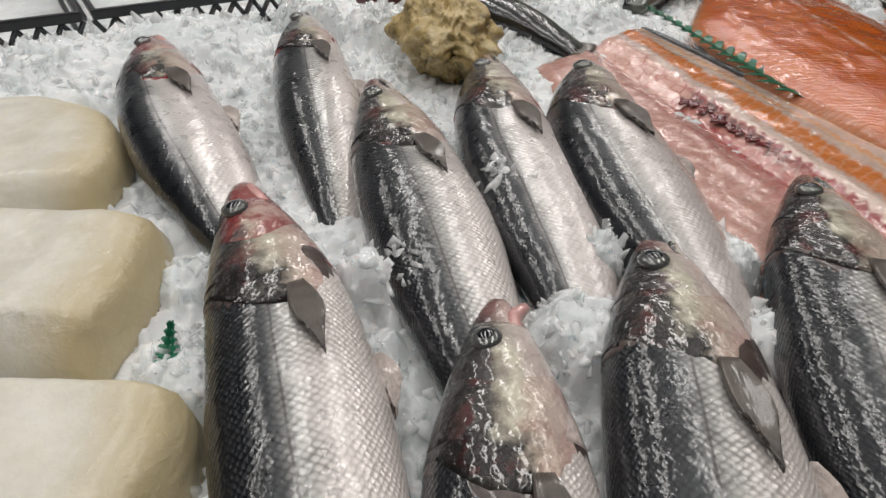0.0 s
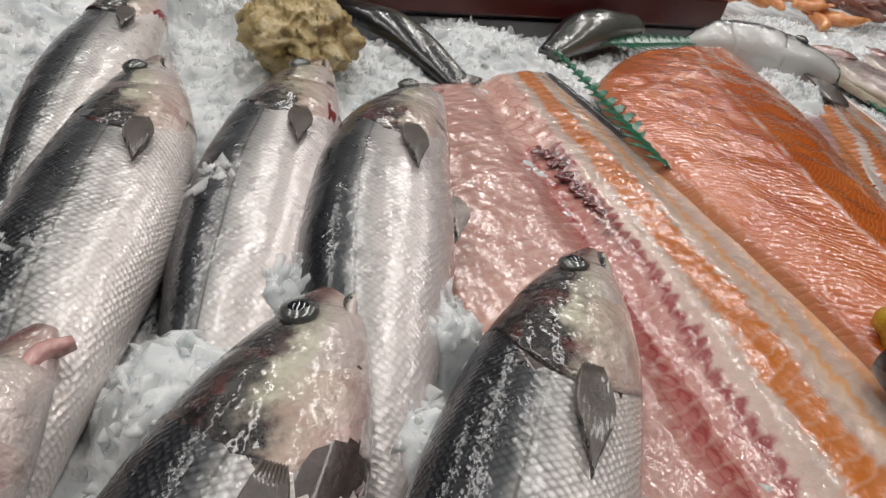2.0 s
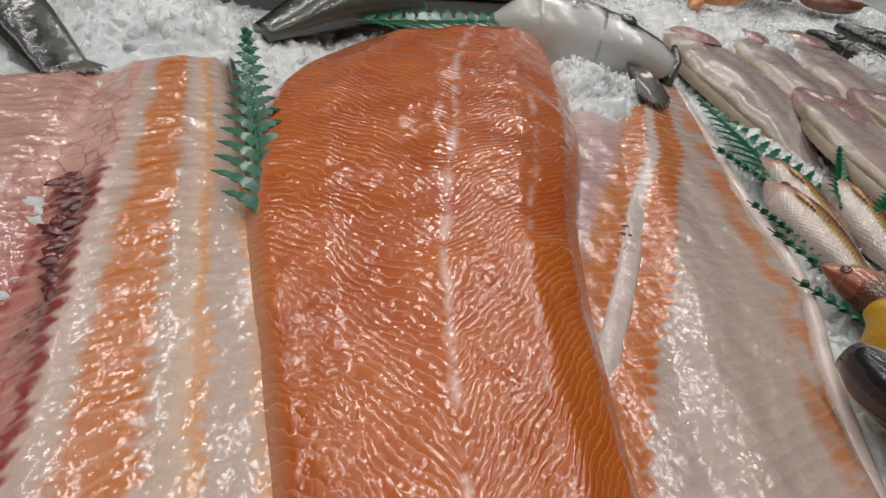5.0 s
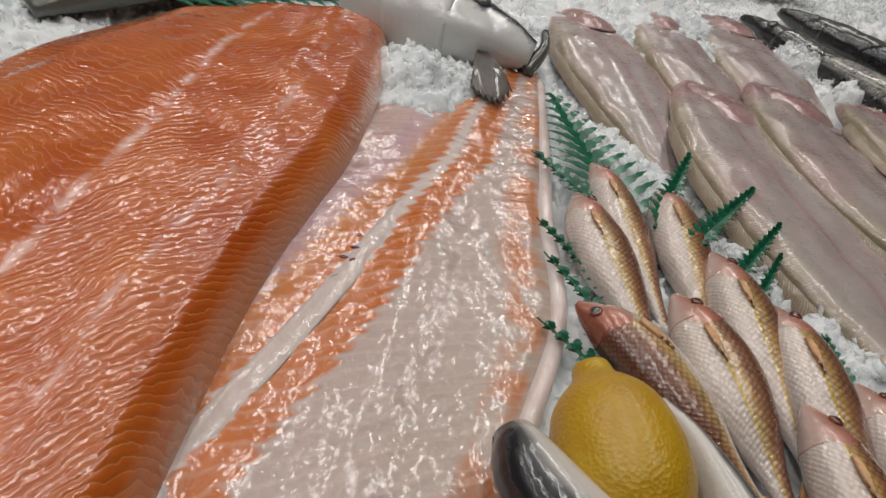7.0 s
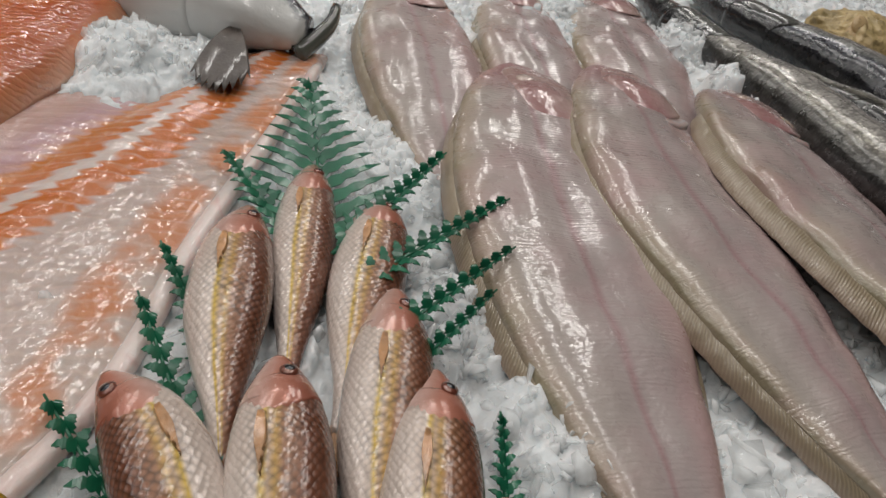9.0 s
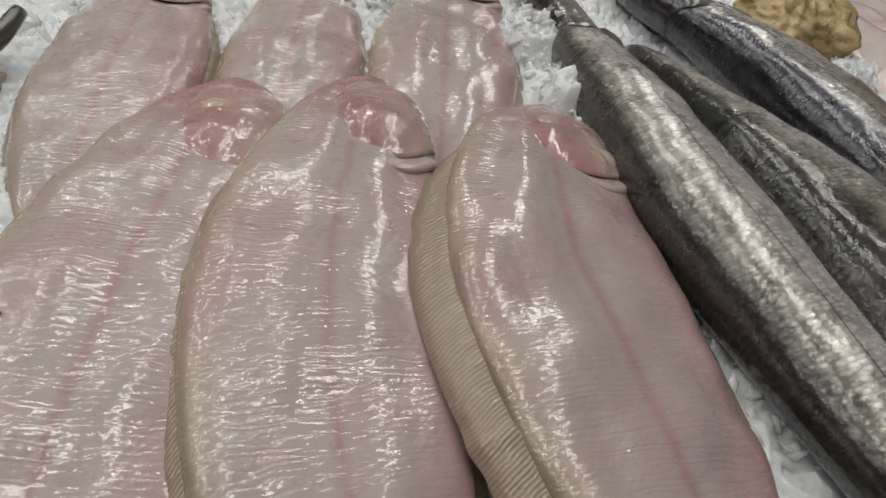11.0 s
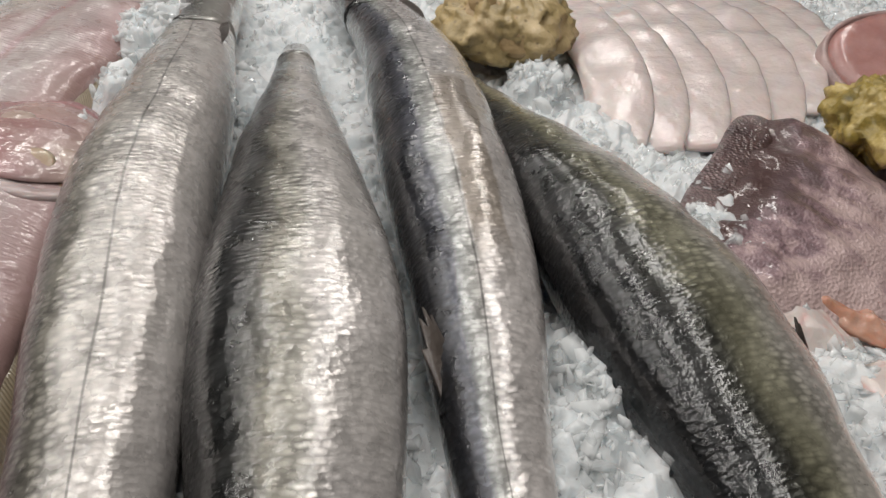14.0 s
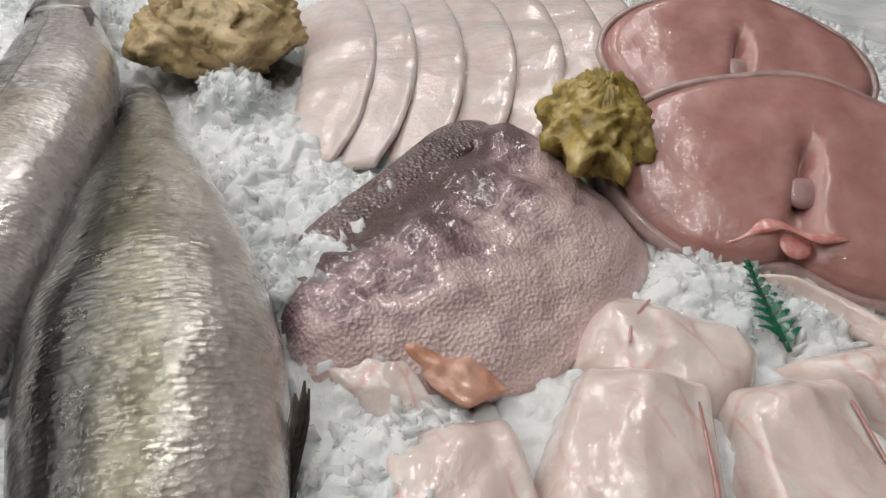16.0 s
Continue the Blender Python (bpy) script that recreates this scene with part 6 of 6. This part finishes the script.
def steak(cx, cy, rot, label, w=0.125, d=0.085, z=0.02, tilt=24):
    """A round cut of fish: flesh with a skin rim, a white bone ring and a red belly hollow."""
    th = thing("fish_steak", (cx, cy, 0.01), label, "fish", "fish steaks")
    turn = pose(cx, cy, z, tilt, 0, rot)

    def outline(k, a):
        notch = 0.24 * math.exp(-((a + math.pi / 2) / 0.28) ** 2) - 0.1 * math.exp(-((a - math.pi / 2) / 0.3) ** 2)
        r = 1 - notch
        return Vector((w * r * math.cos(a) * k, d * r * math.sin(a) * k, 0))

    n, rings = 80, 14
    verts, faces = [], []
    for i in range(rings + 1):
        k = i / rings
        for j in range(n):
            a = -math.pi + 2 * math.pi * j / n
            p = outline(k, a)
            seam = math.exp(-(p.x / (0.0035 + 0.12 * max(0.0, 0.03 - p.y) ** 1.3)) ** 2) * max(0.0, min(1.0, (0.026 - p.y) / 0.012))
            p.z = 0.03 + 0.010 * (1 - k ** 4) - 0.014 * seam + 0.003 * noise.noise(p * 30) - (0.008 if i == rings else 0)
            verts.append(turn @ p)
    for j in range(n):
        a = -math.pi + 2 * math.pi * j / n
        p = outline(0.98, a)
        p.z = -0.012
        verts.append(turn @ p)
    for i in range(rings + 1):
        for j in range(n):
            k = (j + 1) % n
            faces.append((i * n + j, (i + 1) * n + j, (i + 1) * n + k, i * n + k))
    faces.append(tuple((rings + 1) * n + j for j in range(n)))
    mesh_of("flesh", verts, faces, M["pink_flesh"], None, None, True, th)
    ring = [(outline(1.0, -math.pi + 2 * math.pi * j / n), j) for j in range(n)]
    verts, faces = [], []
    for p, j in ring:
        o = p.normalized()
        for dz, ex in ((0.027, -0.002), (0.027, 0.003), (-0.014, 0.003), (-0.014, -0.001)):
            q = p + o * ex
            q.z = dz
            verts.append(turn @ q)
    for j in range(n):
        k = (j + 1) % n
        for e in range(4):
            faces.append((j * 4 + e, k * 4 + e, k * 4 + (e + 1) % 4, j * 4 + (e + 1) % 4))
    mesh_of("skin", verts, faces, M["steak_skin"], None, None, True, th)
    up = (turn.to_3x3() @ Vector((0, 0, 1)))
    ball("backbone", turn @ Vector((0, -0.014, 0.033)), up, 0.012, 0.35, M["bone"], th, seg=24)
    ball("belly_hollow", turn @ Vector((-0.002, -0.055, 0.036)), up, 0.010, 0.10, M["membrane"], th, seg=24)
    rows = [(0, 0.001), (0.2, 0.003), (0.35, 0.0055), (0.55, 0.0025), (0.75, 0.0045), (1, 0.001)]
    lo = Loft([turn @ Vector(q) for q in ((-0.042, -0.064, 0.034), (-0.016, -0.046, 0.040), (0.006, -0.050, 0.041), (0.03, -0.043, 0.039))], rows, rows, [(u, r * 0.6) for u, r in rows], n=24, lump=0.006)
    lo.mesh("membrane", M["membrane"], 0, 1, th, 1, 28, 14)
    done()
    cover([(cx - w * 0.6, cy, 0), (cx + w * 0.6, cy, 0)], d * 0.9)


M["membrane"] = flesh("belly_membrane", (0.50, 0.15, 0.13), (0.68, 0.40, 0.36), 130, 0.22, 0.6, 0.2)
M["steak_skin"] = plain("steak_skin", (0.42, 0.30, 0.28), 0.3, 0, 0.3, 60, 0.3, 0.6)
M["bone"] = plain("pale_bone", (0.36, 0.225, 0.215), 0.35, 0, 0.1, 60, 0.2, 0.5)
steak(2.40, 0.285, -34, "pink round fish steak with bone ring on ice")
steak(2.48, 0.46, -30, "pink round fish steak lying behind another", 0.12, 0.08)
fillet("fish_belly_flap", M["white_fish"], [(2.33, 0.235), (2.37, 0.20), (2.40, 0.14)], [(2.345, 0.215), (2.36, 0.18), (2.385, 0.13)], [(0, 0.004), (0.5, 0.016), (1, 0.004)], 0.01, "thin translucent belly flap beside a steak", "fish", n=20, m=10)
done()

# ---- behind: board, rail, crates, prawns ----
th = thing("back_board", (0.9, 0.86, 0.0), "dark red board above a grey rail at the counter's back", "board")
box("board", 0.43, 1.245, 0.80, 0.85, 0.036, 0.084, M["red_board"], th, 0.004)
box("rail", 0.50, 1.235, 0.805, 0.845, -0.02, 0.030, M["grey_rail"], th, 0.003, "grey painted rail")
box("rail_gap", 0.50, 1.235, 0.812, 0.84, 0.029, 0.037, M["black_plastic"], th, 0)
done()


def crate(x0, x1, y0, y1, z0, z1, label):
    th = thing("plastic_crate", ((x0 + x1) / 2, (y0 + y1) / 2, z0), label, "crate", "black crates")
    t = 0.006
    box("crate_floor", x0, x1, y0, y1, z0, z0 + t, M["black_plastic"], th, 0.001)
    for a in ((x0, x1, y0, y0 + t), (x0, x1, y1 - t, y1), (x0, x0 + t, y0 + t, y1 - t), (x1 - t, x1, y0 + t, y1 - t)):
        box("rim", a[0], a[1], a[2], a[3], z1 - 0.012, z1, M["black_plastic"], th, 0.002)
        box("lower_wall", a[0], a[1], a[2], a[3], z0 + t, z0 + 0.018, M["black_plastic"], th, 0.001)
    # lattice of slanted bars
    n = int((x1 - x0) / 0.022)
    for y in (y0 + t / 2, y1 - t / 2):
        for k in range(n):
            xa = x0 + (x1 - x0) * k / n
            for s in (1, -1):
                p, q = Vector((xa, y, z0 + 0.018)), Vector((xa + (x1 - x0) / n, y, z1 - 0.012))
                if s < 0:
                    p.z, q.z = q.z, p.z
                lo = Loft([p, (p + q) / 2, q], [(0, 0.003), (1, 0.003)], [(0, 0.003), (1, 0.003)], [(0, 0.003), (1, 0.003)], n=4, lump=0)
                lo.mesh("lattice_bar", M["black_plastic"], 0, 1, th, 1, 2, 6)
    done()


crate(-0.35, 0.115, 0.89, 1.2, -0.01, 0.056, "black perforated plastic crate behind ice")
crate(0.125, 0.40, 0.89, 1.2, -0.01, 0.056, "black perforated plastic crate behind ice")
th = thing("wall_panel", (1.2, 1.37, 0.012), "white wall panels with dark upright seams", "panel", kind="structure")
M["panel"] = plain("white_panel", (0.72, 0.73, 0.75), 0.35, 0, 0.04, 5, 0.05)
for k in range(12):
    box("panel_board", -0.66 + k * 0.31, -0.66 + k * 0.31 + 0.305, 1.37, 1.40, -0.02, 0.24, M["panel"], th, 0.002)
done()
th = thing("dark_trout", (0.60, 0.70, 0.0), "dark spotted trout tail lying in ice", "fish")
lo = Loft([(0.545, 0.80, 0.035), (0.59, 0.70, 0.035), (0.625, 0.62, 0.012)], [(0, 0.02), (0.4, 0.03), (1, 0.02)], [(0, 0.02), (0.4, 0.03), (1, 0.02)], [(0, 0.015), (0.4, 0.02), (1, 0.006)], n=30)
lo.mesh("body", M["trout_dark"], 0, 1, th, 1, 30, 24)
fan("tail_fin", (0.618, 0.64, 0.02), (0.02, -0.04, -0.004), (1, 0.3, 0), (0, 0, 1), 0.035, 0.05, M["fin"], th, 7, 0.0)
done()
th = thing("dark_trout", (0.9, 0.76, 0.0), "dark trout lying behind the salmon fillet", "fish")
lo = Loft([(1.0, 0.77, 0.04), (0.9, 0.745, 0.04), (0.8, 0.70, 0.02)], [(0, 0.03), (0.5, 0.035), (1, 0.015)], [(0, 0.03), (0.5, 0.035), (1, 0.015)], [(0, 0.02), (0.5, 0.025), (1, 0.008)], n=30)
lo.mesh("body", M["trout_dark"], 0, 1, th, 1, 30, 24)
done()
M["prawn"] = flesh("cooked_prawn", (0.68, 0.22, 0.06), (0.80, 0.42, 0.2), 90, 0.3, 0.4, 0.1)
M["octopus"] = flesh("brown_octopus", (0.14, 0.05, 0.035), (0.3, 0.12, 0.08), 50, 0.3, 0.5, 0.05)
rng = random.Random(5)


def curl(name, at, size, turn, material, label, category, group, bend=0.9):
    th = thing(name, (at[0], at[1], at[2] - size * 0.1), label, category, group)
    pts = []
    for k in range(6):
        a = turn + bend * (k / 5 - 0.5) * 2.2
        pts.append((at[0] + size * 0.5 * math.cos(a), at[1] + size * 0.5 * math.sin(a), at[2] + 0.003 * k))
    rows = [(0, size * 0.05), (0.2, size * 0.12), (0.6, size * 0.11), (0.9, size * 0.05), (1, size * 0.02)]
    lo = Loft(pts, rows, rows, rows, 0, 2.0, 0.001, 20)
    lo.mesh("body", material, 0, 0.9, th, 1, 18, 12)
    fan("tail_fan", lo.sp[-3], lo.tan[-1], lo.side[-1], (0, 0, 1), size * 0.2, size * 0.22, material, th, 4, 0.0)
    done()


for k in range(26):
    curl("prawn", (1.40 + rng.uniform(-0.10, 0.22), 0.92 + rng.uniform(-0.12, 0.16), 0.05 + rng.uniform(0, 0.03)), rng.uniform(0.07, 0.10), rng.uniform(0, 6.3), M["prawn"], "cooked orange prawn in a heap", "prawn", "prawns")
for k in range(16):
    curl("octopus_arm", (1.86 + rng.uniform(-0.12, 0.25), 0.93 + rng.uniform(-0.07, 0.16), 0.05 + rng.uniform(0, 0.03)), rng.uniform(0.10, 0.16), rng.uniform(0, 6.3), M["octopus"], "curled brown octopus arm in a heap", "octopus", "octopus arms", 1.2)

# ---- ice ----
HEAPS += [(1.13, 0.575, 0.05, 0.04), (1.17, 0.555, 0.03, 0.035), (2.05, 0.12, 0.05, 0.02), (2.06, 0.06, 0.05, 0.02), (2.31, 0.225, 0.05, 0.018), (2.34, 0.19, 0.04, 0.016), (1.29, 0.25, 0.05, 0.022), (1.30, 0.16, 0.05, 0.024), (0.10, 0.44, 0.03, 0.02), (0.08, 0.36, 0.04, 0.02), (0.07, 0.26, 0.04, 0.018),
          (0.215, 0.345, 0.030, 0.052), (0.325, 0.39, 0.035, 0.055), (0.19, 0.37, 0.025, 0.045), (0.335, 0.30, 0.028, 0.05), (0.275, 0.255, 0.04, 0.045), (0.37, 0.195, 0.03, 0.04),
          (0.40, 0.255, 0.035, 0.05), (0.43, 0.78, 0.05, 0.05), (0.36, 0.84, 0.05, 0.055), (0.15, 0.46, 0.03, 0.045), (1.735, 0.58, 0.05, 0.052), (1.715, 0.48, 0.03, 0.052), (1.69, 0.425, 0.016, 0.045),
          (1.95, 0.385, 0.012, 0.05), (1.945, 0.19, 0.025, 0.035), (1.925, 0.155, 0.03, 0.035), (2.075, 0.275, 0.045, 0.036), (2.03, 0.27, 0.04, 0.026), (2.04, 0.49, 0.035, 0.04), (1.895, 0.14, 0.03, 0.03), (2.10, 0.06, 0.05, 0.022), (2.10, 0.15, 0.05, 0.025), (2.11, 0.34, 0.04, 0.03)]
ice_bed()
ice_chips(13000, 4)
